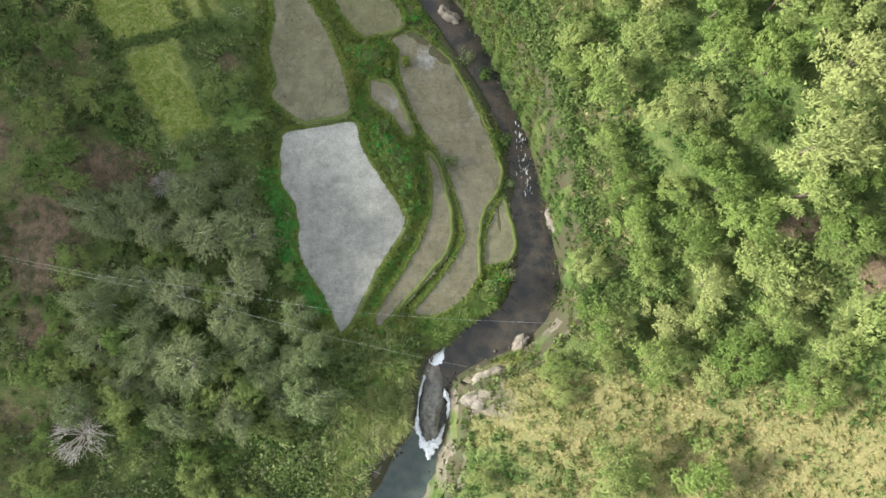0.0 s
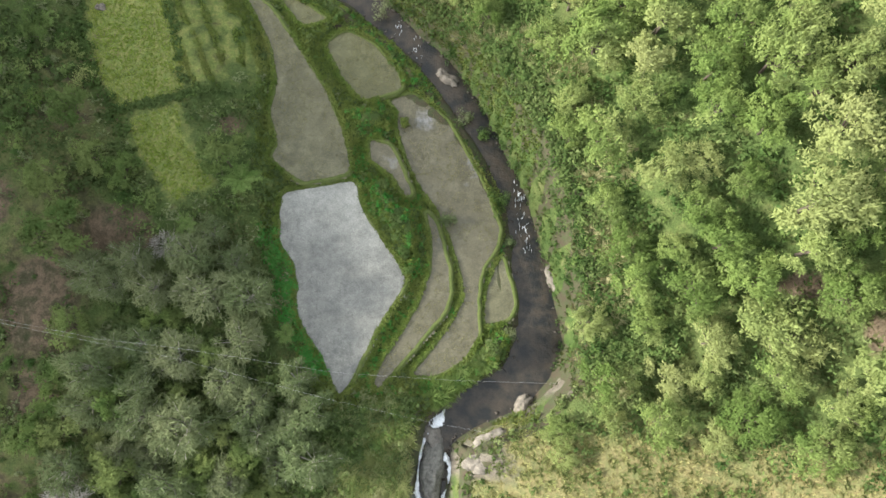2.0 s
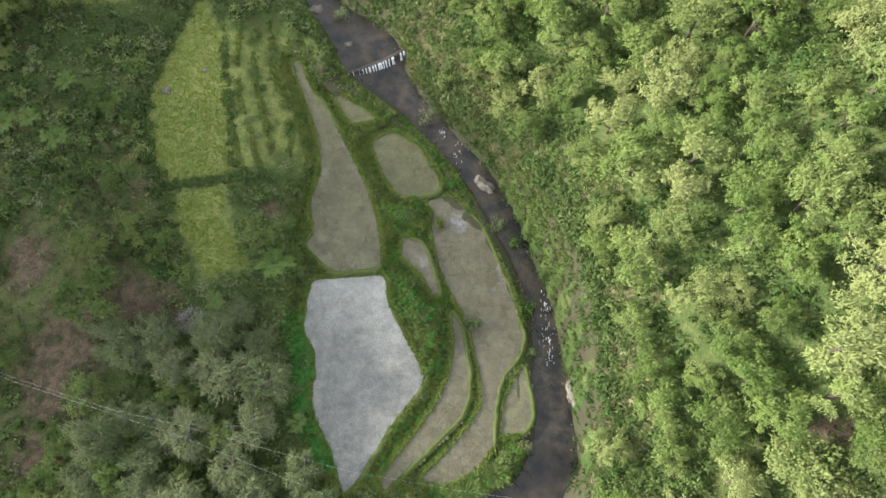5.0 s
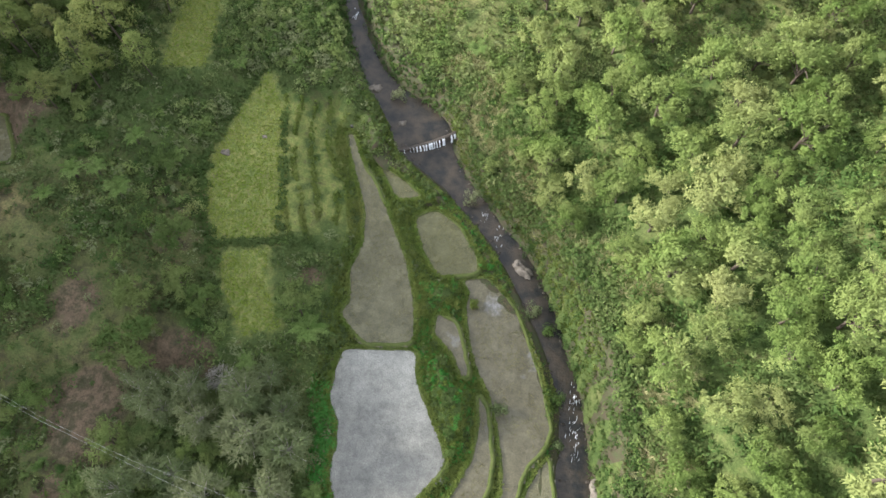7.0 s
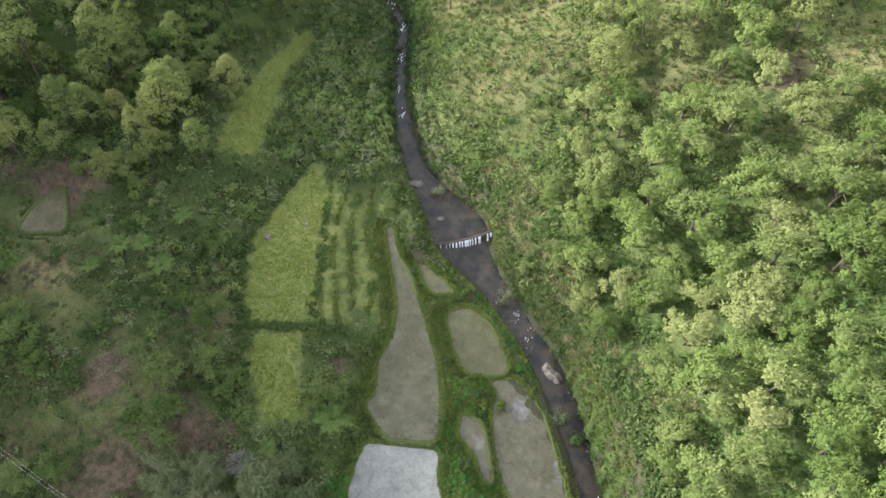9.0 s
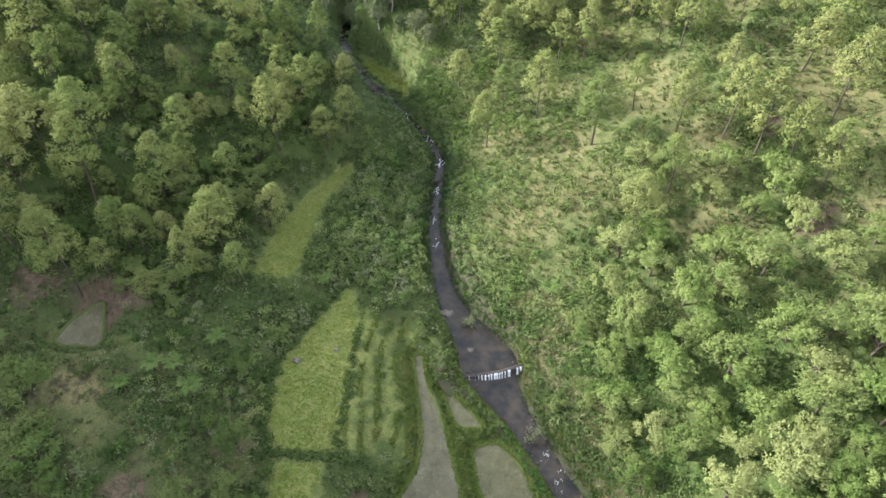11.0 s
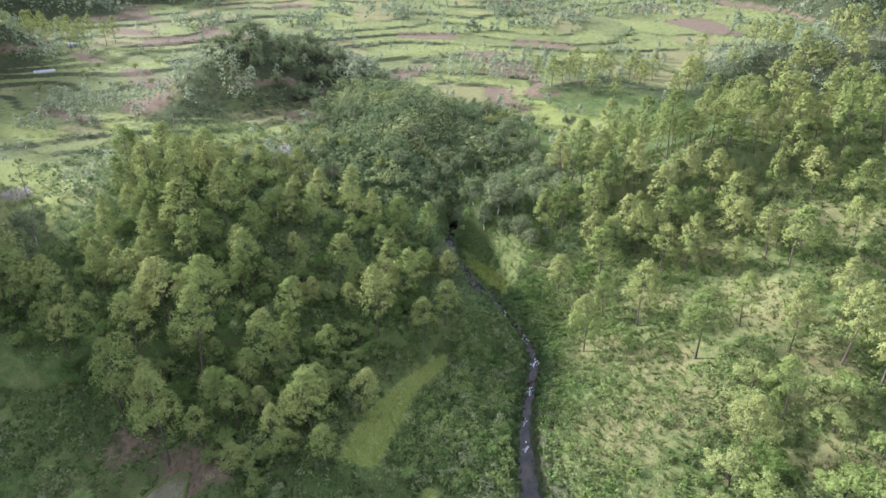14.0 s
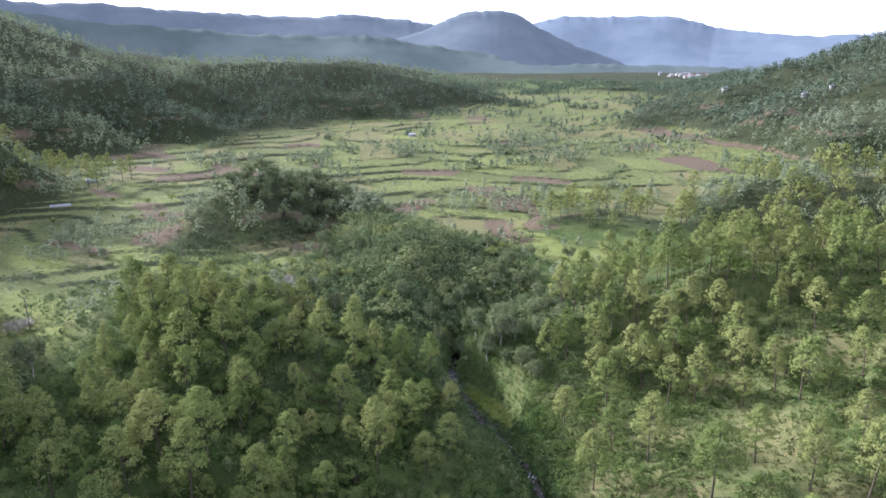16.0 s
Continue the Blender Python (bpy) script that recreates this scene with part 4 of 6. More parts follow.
ALDER = [(-35, 17, 10.4), (-28, 16, 9.4), (-37, 22, 8.4), (-42, 17, 7.4), (-31, 21, 7.8), (-27, 1, 8.4), (-31, 4, 8.1), (-29, 10, 9.3), (-38, 7, 9.4),
         (-35, -2, 10.3), (-43, 9, 6.9), (-21, 4, 7.0), (-47, 9, 6.3), (-42, -1, 7.8), (-129, 126, 10), (-92, 175, 10.7), (-83, 172, 10.4), (-99, 177, 9.3),
         (-79, 175, 8.7), (-86, 170, 8.7), (-73, 178, 8.7), (-67, 182, 7.7), (-85, 143, 6.8), (-153, 153, 11.4), (-148, 160, 10.8), (-159, 147, 9.5),
         (-188, 91, 11.0), (-179, 83, 8.8)]
PINE = [(-103, 61, 12.8), (-101, 88, 13), (-81, 80, 12), (-102, 117, 9.4), (-77, 118, 9.4), (-85, 110, 11), (-75, 125, 10), (-112, 79, 13), (-125, 75, 13),
        (-126, 84, 13), (-119, 64, 12), (-116, 89, 12.5), (-118, 104, 11), (-140, 103, 13.5), (-154, 109, 14), (-136, 114, 13), (-111, 135, 10.5),
        (-117, 128, 9.3), (-86, 123, 10), (-78, 92, 10.0), (-102, 99, 9.7), (-100, 74, 11.3), (-75, 76, 8.5), (-45, 155, 13), (-54, 149, 10.5), (-31, 162, 11.3)]
PINE_MORE = [(-16, 131, 15), (-9, 141, 11.1), (17, 129, 14.3), (10, 131, 11.6), (23, 126, 12.7), (-16, 172, 12.2), (-33, 176, 12.0), (-44, 173, 12.0),
             (-55, 176, 11.0), (-2, 163, 13.9), (9, 142, 11.0), (24, 154, 13.3), (31, 142, 12.6), (2, 120, 11.1), (-3, 110, 10.6), (30, 123, 11.4),
             (1, 133, 10.2), (-51, 164, 10.4), (-169, 123, 13.5), (-153, 125, 13), (-178, 116, 13.8), (-149, 113, 13.8), (-136, 121, 12), (-12, 212, 13.7),
             (2, 215, 13.9), (-39, 195, 13.0), (-46, 188, 12.8), (-52, 184, 11.0)]
PLATEAU = ([0, 205, 300, 450, 700, 1000, 1500, 2000, 3000], [24, 24, 31, 38, 45, 56, 74, 90, 105])


def rise_at(x, y):
    """How far the ground stands over the plateau's fall."""
    return ground(x, y) - np.interp(-0.5 * x + 0.866 * y, *PLATEAU)


placed, planted = [], []
for kind, rows in (("broad", BROAD + BROAD_MORE), ("alder", ALDER), ("pine", [(x, y, (.95 if x < -70 else .84) * w) for x, y, w in PINE + PINE_MORE if x > -150 - max(0, y - 76) * .85]), ("dead", [(-53, -13, 8.5), (-42, 24, 5), (-164, 170, 7), (-159, 175, 6), (-169, 174, 6), (-216, 103, 9)])):
    for n, (x, y, wide) in enumerate(rows):
        # western broadleaf crowns get the leaf colour that holds shade
        made = "shade_broad" if kind == "broad" and x < -22 else kind
        planted.append((KINDS[made][n % len(KINDS[made])], x, y, wide / 9.0))
        placed.append((x, y, wide))

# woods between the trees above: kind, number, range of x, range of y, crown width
# the ten widest west pines are added for the shade they cast eastward
WOODS = [("pine", 84, (-70, 125), (130, 250), (7, 12), "east"), ("pine", 10, (-182, -160), (52, 74), (11, 14), "west"), ("shade_broad", 125, (-186, -80), (62, 152), (5, 9.5), "west"), ("pine", 120, (-186, -80), (62, 152), (5, 9), "west"), ("pine", 64, (-66, 20), (160, 225), (6, 10), "east"), ("broad", 92, (-8, 75), (45, 128), (7, 13), "east"),
         ("broad", 46, (18, 80), (-1, 60), (8, 13), "east"), ("broad", 12, (-110, -62), (-10, 60), (5, 9), "west"), ("alder", 26, (-110, -64), (158, 225), (5, 8), "floor"),
         ("broad", 34, (-75, -22), (-42, 14), (5, 8), "west"), ("alder", 20, (-55, -18), (-12, 27), (6, 9), "west"), ("alder", 64, (-266, -196), (216, 292), (6, 10), "hill"), ("pine", 26, (-140, -55), (285, 335), (6, 9), "hill"),
         ("pine", 70, (-62, 70), (282, 372), (7, 11), "hill"), ("pine", 60, (-450, -362), (110, 262), (7, 11), "hill"), ("broad", 8, (-345, -270), (180, 260), (4, 6), "any"),
         ("alder", 26, (-185, -88), (160, 262), (4, 8), "any"), ("broad", 16, (-185, -88), (160, 262), (4, 7), "any")]
for kind, count, xs, ys, size, bank in WOODS:
    some = np.column_stack([rng.uniform(*xs, 3000), rng.uniform(*ys, 3000)])
    wides = rng.uniform(*size, 3000)
    d, _, side = along(some[:, 0], some[:, 1], STREAM)
    fits = (wet_gap(some[:, 0], some[:, 1]) > wides * .55) & (lawn_gap(some[:, 0], some[:, 1]) > wides * .8)
    fits &= {"east": side < 0, "west": (side > 0) & ((some[:, 1] < 76) | (some[:, 0] > -150 - (some[:, 1] - 76) * .85)), "any": d > 0, "floor": d < 24, "hill": rise_at(some[:, 0], some[:, 1]) > 2.5}[bank]
    fits &= strip_rows(some[:, 0], some[:, 1])[1] < .2
    bare = np.zeros(3000)
    for a, b, w, h in PATCHES["straw"] + PATCHES["soil"][:7] + PATCHES["stone"]:
        bare = np.maximum(bare, np.exp(-((some[:, 0] - a) / w) ** 2 - ((some[:, 1] - b) / h) ** 2))
    fits &= ((some[:, 0] + 92) / 15) ** 2 + ((some[:, 1] - 51) / 13) ** 2 > 1
    fits &= bare < rng.uniform(.2, .75, 3000)
    for (x, y), wide in zip(some[fits], wides[fits]):
        near = np.array(placed)
        if not count:
            break
        if np.min(np.hypot(near[:, 0] - x, near[:, 1] - y) - (.2 if bank == 'west' else .27) * (near[:, 2] + wide)) < 0:
            continue
        placed.append((x, y, wide))
        planted.append((KINDS["shade_broad" if kind == "broad" and bank == "west" else kind][int(rng.integers(4))], x, y, wide / 9.0))
        count -= 1
spot = {id(a): b for a, b in zip(KINDS["pine"] + KINDS["alder"], KINDS["far_pine"] + KINDS["far_alder"])}
far_of = lambda row: np.hypot(row[1] + 6, row[2] - 2)
pines = sorted((row for row in planted if row[0] in KINDS["pine"]), key=far_of)
wooded = [row for row in planted if far_of(row) > 290 or (far_of(row) > 175 and row[0] in KINDS["broad"])]
wooded += [row for row in pines[285:] if row not in wooded]
planted = [row for row in planted if row not in wooded]
# the farther stands, joined
pieces, greys, which = [], [], []
wooded_z = ground(np.array([row[1] for row in wooded]), np.array([row[2] for row in wooded]))
for (thing, x, y, size), z in zip(wooded, wooded_z):
    thing = spot.get(id(thing), thing)
    turn = rng.uniform(0, 2 * np.pi)
    for ob in thing.children:
        me = ob.data
        v, f = np.empty(len(me.vertices) * 3), np.empty(len(me.loops), int)
        me.vertices.foreach_get("co", v)
        me.loops.foreach_get("vertex_index", f)
        v, f = v.reshape(-1, 3) * size, f.reshape(len(me.polygons), -1)
        if ob.name.startswith("crown"):  # fewer, larger leaves where the stand is far off
            tri = v[f[::3 if far_of((0, x, y)) > 270 or thing in KINDS["broad"] else 1]]
            mid = tri.mean(1, keepdims=True)
            v, f = (mid + (tri - mid) * (1.6 if len(tri) < len(f) else 1)).reshape(-1, 3), np.arange(3 * len(tri)).reshape(-1, 3)
        v = v @ np.array([(np.cos(turn), np.sin(turn), 0), (-np.sin(turn), np.cos(turn), 0), (0, 0, 1)]) + (x, y, z - .3)
        if ob.name.startswith("crown"):
            (greys if thing.name.startswith("alder") else pieces).append((v, f))
        else:
            which.append((v, f))
tagged(new("woods", mesh_of("woods", *join(pieces), MAT["pine"])), "pine stands on the knolls round the terraces", "woods", kind="stuff")
tagged(new("woods", mesh_of("woods", *join(greys), MAT["alder"])), "feathery grey-green wood on the terrace knoll", "woods", kind="stuff")
tagged(new("wood_trunks", mesh_of("wood_trunks", *join(which), MAT["bark"], True)), "slim dark trunks of the farther pine stands", "trunks", kind="stuff")
plant([(spot[id(thing)] if id(thing) in spot and np.hypot(x, y) > 150 else thing, x, y, size) for thing, x, y, size in planted])
for root in originals:
    for ob in (*root.children, root):
        bpy.data.objects.remove(ob)

first = fern(5)
plant([(first, *row) for row in [(-30.9, 33.8, 1.5), (-38.4, 26.8, .9), (-23.4, 10.8, .8), (-58, -19, 1.0), (-76.9, 50.7, 1.1), (-73.5, 52.3, 1.0), (-67.5, 48.9, 1.2),
                                 (-59.7, 82.1, 1.0), (-106, 45, 1.2), (-15.7, 94, 1.1), (-62, 58, .9), (-70, 60, 1.0), (-80, 46, .9)]])
for ob in (*first.children, first):
    bpy.data.objects.remove(ob)

# ---- undergrowth ----
def clumps(name, at, radius, count, size, material, label, flat=.8, aspect=.5, category="shrubs"):
    """Joined clumps of leaves on the ground."""
    rows = np.column_stack([at[:, 0], at[:, 1], ground(at[:, 0], at[:, 1]) + radius * .45, radius])
    ob = new(name, mesh_of(name, *puffs_of(rows, count, size, rng, flat, aspect, .6, .4), MAT[material]))
    return tagged(ob, label, category, kind="stuff")


def blades(name, at, height, count, width, material, label, splay=.7, category="grass", raised=0.0):
    """Tufts of long narrow blades."""
    p = np.repeat(np.column_stack([at, ground(at[:, 0], at[:, 1]) + raised]), count, 0)
    h = np.repeat(height, count) * rng.uniform(.6, 1.15, len(p))
    a = rng.uniform(0, 2 * np.pi, len(p))
    lift = unit(np.column_stack([np.cos(a) * splay, np.sin(a) * splay, np.full(len(p), .8)]) + rng.normal(size=(len(p), 3)) * .15)
    base = p + np.column_stack([np.cos(a), np.sin(a), np.zeros(len(p))]) * (.12 * h)[:, None]
    normal = unit(np.cross(lift, np.column_stack([-np.sin(a), np.cos(a), np.zeros(len(p))])))
    ob = new(name, mesh_of(name, *leaves(base + lift * (h * .5)[:, None], normal, h, width, rng, lift), MAT[material]))
    return tagged(ob, label, category, kind="stuff")


def scatter(count, xs, ys):
    return np.column_stack([rng.uniform(*xs, count), rng.uniform(*ys, count)])


def patch_weight(at, rows):
    w = np.zeros(len(at))
    for a, b, c, d in rows:
        w = np.maximum(w, np.exp(-((at[:, 0] - a) / c) ** 2 - ((at[:, 1] - b) / d) ** 2))
    return w


at = np.concatenate([scatter(54000, (-140, 90), (-42, 225)), scatter(5200, (-235, -140), (40, 190))])
d, (level, width), side = along(at[:, 0], at[:, 1], STREAM)
gap = np.minimum(wet_gap(at[:, 0], at[:, 1]), 1e3)
open_ = np.maximum(np.maximum(np.where(at[:, 1] > 90, .5, .92) * patch_weight(at, PATCHES["straw"]), patch_weight(at, PATCHES["soil"])), patch_weight(at, PATCHES["stone"]))
up_at = -0.5 * at[:, 0] + 0.866 * at[:, 1]
radius = rng.uniform(.5, 1.8, len(at)) * (0.75 + .5 * (vnoise(at[:, 0], at[:, 1], 12, 51) > 0))
keep = (gap > radius * .8 + .5) & (lawn_gap(at[:, 0], at[:, 1]) > radius) & (rng.random(len(at)) > open_ * 1.05)
keep &= ~((side > 0) & (at[:, 0] < -50) & (at[:, 0] > -112) & (at[:, 1] < 55) & (rng.random(len(at)) > .35 + .6 * (vnoise(at[:, 0], at[:, 1], 9, 58) > -.1)))
keep &= strip_rows(at[:, 0], at[:, 1])[1] < .15
keep &= ~((side < 0) & (at[:, 1] > 92) & (at[:, 1] < 215) & (d > 9) & (rng.random(len(at)) < .12 + .45 * (vnoise(at[:, 0], at[:, 1], 15, 57) > .1)))
crowns = np.array(placed)
under = np.zeros(len(at), bool)
for x, y, wide in crowns:
    under |= (at[:, 0] - x) ** 2 + (at[:, 1] - y) ** 2 < (.2 * wide) ** 2
keep &= ~under
keep &= ~((side > 0) & (at[:, 0] > -22) & (at[:, 1] > 2) & (at[:, 1] < 70) & (radius > .95))
at, radius, side, up_at = at[keep], radius[keep], side[keep], up_at[keep]
lush = vnoise(at[:, 0], at[:, 1], 16, 53) + .4 * rng.normal(size=len(at)) > -.25
east = side < 0
rare = (rng.random(len(at)) < .4) | (at[:, 1] > 88)
mixed = np.clip(.45 + .45 * vnoise(at[:, 0], at[:, 1], 4.5, 54) + .3 * rng.normal(size=len(at)), 0, 1)
deep = (up_at > 150) & ~east | ((up_at > 165) & (stream_gap(at[:, 0], at[:, 1]) < 40))
for name, mask, material, label in (("shrubs", ~east & ~deep & (mixed < .68), "thicket", "dense shrubs on the valley floor, leaf colour darkened for shade"), ("shrubs", ~east & ~deep & (mixed >= .68) & (mixed < .88), "bright", "light green shrubs on the valley floor"),
                                    ("shrubs", ~east & ~deep & (mixed >= .88), "alder", "grey-green shrubs on the valley floor"), ("shrubs", east & lush & rare & ~deep, "bright", "sunlit yellow-green bushes on the slope"),
                                    ("shrubs", east & ~(lush & rare) & ~deep & ((at[:, 1] < 92) | (rng.random(len(at)) < .3)), "shrub", "mixed green bushes on the slope"), ("shrubs", deep, "gorge", "dark green thicket in the ravine")):
    clumps(name, at[mask], radius[mask], 18, .56, material, label)

knoll = scatter(4200, (-185, -82), (62, 158))
_, _, side = along(knoll[:, 0], knoll[:, 1], STREAM)
knoll = knoll[(side > 0) & (lawn_gap(knoll[:, 0], knoll[:, 1]) > 2) & (stream_gap(knoll[:, 0], knoll[:, 1]) > 2) & (((knoll[:, 0] + 97) / 12) ** 2 + ((knoll[:, 1] - 57) / 10) ** 2 > 1)]
light = vnoise(knoll[:, 0], knoll[:, 1], 14, 59) > .1
clumps("shrubs", knoll[light], rng.uniform(.8, 2.0, light.sum()), 22, .55, "bright", "light green scrub under the pines of the knoll")
clumps("shrubs", knoll[~light], rng.uniform(.8, 2.2, (~light).sum()), 22, .55, "shrub", "dark green scrub under the pines of the knoll")

slope = scatter(3800, (-60, 45), (88, 190))
_, _, side = along(slope[:, 0], slope[:, 1], STREAM)
slope = slope[(side < 0) & (stream_gap(slope[:, 0], slope[:, 1]) > 2.5) & (vnoise(slope[:, 0], slope[:, 1], 9, 66) + .5 * vnoise(slope[:, 0], slope[:, 1], 3.5, 67) > -.15)]
dim = rng.random(len(slope)) < .75
clumps("shrubs", slope[dim], rng.uniform(.6, 1.7, dim.sum()), 24, .5, "shade_broad", "dark green bushes scattered over the grassy slope")
clumps("shrubs", slope[~dim], rng.uniform(.6, 1.5, (~dim).sum()), 24, .5, "alder", "grey-green bushes scattered over the grassy slope")

def thickets(at, wide, material, label):
    """Rounded bushes, each of several tufts about one heart."""
    z = ground(at[:, 0], at[:, 1])
    n, tufts = len(at), 6
    off = unit(rng.normal(size=(n, tufts, 3)) + (0, 0, .5)) * (wide[:, None, None] * rng.uniform(.2, .42, (n, tufts, 1))) * (1, 1, .9)
    mid = np.column_stack([at, z + wide * .22])
    rows = np.concatenate([(mid[:, None] + off).reshape(-1, 3), np.repeat(wide * .25, tufts)[:, None]], 1)
    ob = new("shrubs", mesh_of("shrubs", *puffs_of(rows, 17, .44, rng, .95, .55, .4, .4, np.repeat(mid - (0, 0, .5), tufts, 0)), MAT[material]))
    return tagged(ob, label, "shrubs", kind="stuff")


floor_at = np.concatenate([scatter(1500, (-118, -44), (26, 128)), scatter(420, (-66, -40), (84, 128)), scatter(150, (-80, -60), (52, 78)), scatter(420, (-75, -18), (-40, 10))])
_, _, side = along(floor_at[:, 0], floor_at[:, 1], STREAM)
wide = rng.uniform(1.4, 4.2, len(floor_at))
fits = (side > 0) & (lawn_gap(floor_at[:, 0], floor_at[:, 1]) > wide * .5) & (wet_gap(floor_at[:, 0], floor_at[:, 1]) > wide * .5 + .3) & (strip_rows(floor_at[:, 0], floor_at[:, 1])[1] < .2)
fits &= (vnoise(floor_at[:, 0], floor_at[:, 1], 10, 55) > -.25) | (floor_at[:, 1] > 84)
fits &= (patch_weight(floor_at, PATCHES["soil"]) < .4) & (((floor_at[:, 0] + 96) / 12) ** 2 + ((floor_at[:, 1] - 54) / 10) ** 2 > 1)
floor_at, wide = floor_at[fits], wide[fits]
sort = rng.random(len(floor_at)) + .25 * vnoise(floor_at[:, 0], floor_at[:, 1], 12, 56)
for lo, hi, material, label in ((-1, .35, "shrub", "rounded dark green bushes on the valley floor"), (.35, .62, "shade_broad", "rounded green bushes on the valley floor"),
                                (.62, .78, "alder", "grey-green feathery bushes on the valley floor"), (.78, .9, "fern", "fresh green leafy bushes on the valley floor"), (.9, 2, "bright", "yellow-green bushes on the valley floor")):
    pick = (sort >= lo) & (sort < hi)
    thickets(floor_at[pick], wide[pick], material, label)

# small bushes and grass that overhang the stream
bank = scatter(16000, (-75, 24), (-8, 165))
gap = stream_gap(bank[:, 0], bank[:, 1])
_, _, side = along(bank[:, 0], bank[:, 1], STREAM)
reach = np.where((side < 0) | (bank[:, 1] > 95), -.3, .25)
bank = bank[(gap > reach) & (gap < 4.0) & (wet_gap(bank[:, 0], bank[:, 1]) > np.minimum(reach, .2)) & (patch_weight(bank, PATCHES["stone"]) < .3) & (bank[:, 1] > 3) & ((bank[:, 1] > 92) | (np.abs(bank[:, 0] + 21) > 7) | (np.abs(bank[:, 1] - 78) > 5))]
thick = scatter(26000, (-60, 26), (6, 165))
_, _, side = along(thick[:, 0], thick[:, 1], STREAM)
gap = stream_gap(thick[:, 0], thick[:, 1])
far_up = thick[:, 1] > 90
thick = thick[(gap > np.where(far_up, -.35, -.25)) & (gap < np.where(far_up, 2.2, 4.6)) & ((side < 0) | far_up) & (patch_weight(thick, PATCHES["stone"]) < .3) & (np.hypot(thick[:, 0] + 17, thick[:, 1] - 80) > 5)]
clumps("shrubs", thick, rng.uniform(.45, 1.0, len(thick)), 20, .42, "shrub", "dense bushes that hang over the stream under the slope")
clumps("shrubs", bank, rng.uniform(.35, .9, len(bank)), 14, .5, "shrub", "low green bushes that overhang the stream")
foot = scatter(9000, (-25, 32), (2, 96))
_, _, side = along(foot[:, 0], foot[:, 1], STREAM)
gap = stream_gap(foot[:, 0], foot[:, 1])
foot = foot[(side < 0) & (gap > 1.2) & (gap < 11) & (patch_weight(foot, PATCHES["stone"]) < .3)]
leafy = vnoise(foot[:, 0], foot[:, 1], 4, 68) > -.1
clumps("shrubs", foot[leafy], rng.uniform(.5, 1.2, leafy.sum()), 18, .44, "shrub", "green bushes along the foot of the slope")
blades("cane_grass", foot[~leafy], rng.uniform(.8, 1.7, (~leafy).sum()), 16, .14, "cane", "arching cane grass along the foot of the slope", .9)

upper = scatter(5000, (-104, -44), (112, 172))
gap = stream_gap(upper[:, 0], upper[:, 1])
upper = upper[(gap > -.25) & (gap < 3.5)]
clumps("shrubs", upper, rng.uniform(.5, 1.3, len(upper)), 20, .5, "gorge", "dark bushes that close over the upper stream")

spur = scatter(1500, (-94, -48), (142, 186))
_, _, side = along(spur[:, 0], spur[:, 1], STREAM)
spur = spur[(side < 0) & (stream_gap(spur[:, 0], spur[:, 1]) > 1.5)]
meadow = lawn_gap(spur[:, 0], spur[:, 1]) < 1
clumps("shrubs", spur[meadow], rng.uniform(.25, .7, meadow.sum()), 18, .4, "lawn", "low yellow-green plants on the spur's meadow")
clumps("shrubs", spur[~meadow], rng.uniform(.6, 1.5, (~meadow).sum()), 22, .5, "bright", "yellow-green bushes on the spur above the ravine")

# vine patch beside the pale paddy
vine = scatter(1100, (-30, -17), (5, 28))
edge = outline(vine[:, 0], vine[:, 1], FIELDS["white"][1])
vine = vine[(edge > .4) & (edge < 3.2) & (vine[:, 0] < -17)]
clumps("creepers", vine, rng.uniform(.5, .9, len(vine)), 40, .36, "vine", "vivid green creeper beside the pale paddy", .5)


plants = scatter(2600, (-16, 10), (2, 66))
edge = wet_gap(plants[:, 0], plants[:, 1])
_, _, side = along(plants[:, 0], plants[:, 1], STREAM)
plants = plants[(edge > .75) & (side > 0) & (vnoise(plants[:, 0], plants[:, 1], 5, 65) > -.35)]
leafy = rng.random(len(plants)) < .5
clumps("leafy_plants", plants[leafy], rng.uniform(.3, .75, leafy.sum()), 20, .34, "vine", "fresh green leafy plants between the paddies", .8, .7, "plants")
clumps("leafy_plants", plants[~leafy], rng.uniform(.3, .8, (~leafy).sum()), 20, .32, "turf", "yellow-green weeds between the paddies", .8, .6, "plants")

# thin rows of young rice that stand in the muddy water
for name in ("upper", "long", "curved", "head", "weir", "lower"):
    level, line = FIELDS[name]
    lo, hi = line.min(0), line.max(0)
    rice = scatter(int(14 * np.prod(hi - lo)), (lo[0], hi[0]), (lo[1], hi[1]))
    rice[:, 0] = np.round(rice[:, 0] / .3) * .3 + rng.normal(size=len(rice)) * .07
    rice = rice[(outline(rice[:, 0], rice[:, 1], line) < -.25) & (vnoise(rice[:, 0], rice[:, 1], 3.5, 71) + .5 * vnoise(rice[:, 0], rice[:, 1], .9, 72) > (-.25 if name in ("upper", "head", "weir") else .1))]
    blades("rice_seedlings", rice, np.full(len(rice), .22), 2, .06, "seedling", "sparse young rice standing in muddy water", .8, "rice", raised=level - ground(rice[:, 0], rice[:, 1]))

cane = scatter(420, (-16, -3), (-22, 0))
cane = cane[(patch_weight(cane, PATCHES["stone"]) < .4) & (stream_gap(cane[:, 0], cane[:, 1]) > 1.2) & (wet_gap(cane[:, 0], cane[:, 1]) > 1.2) & (vnoise(cane[:, 0], cane[:, 1], 6, 61) > -.55)]
blades("cane_grass", cane, rng.uniform(1.2, 2.4, len(cane)), 44, .13, "cane", "tall pale green cane grass beside the fall", .8)
lush_bank = scatter(620, (-27, -4), (-27, 3))
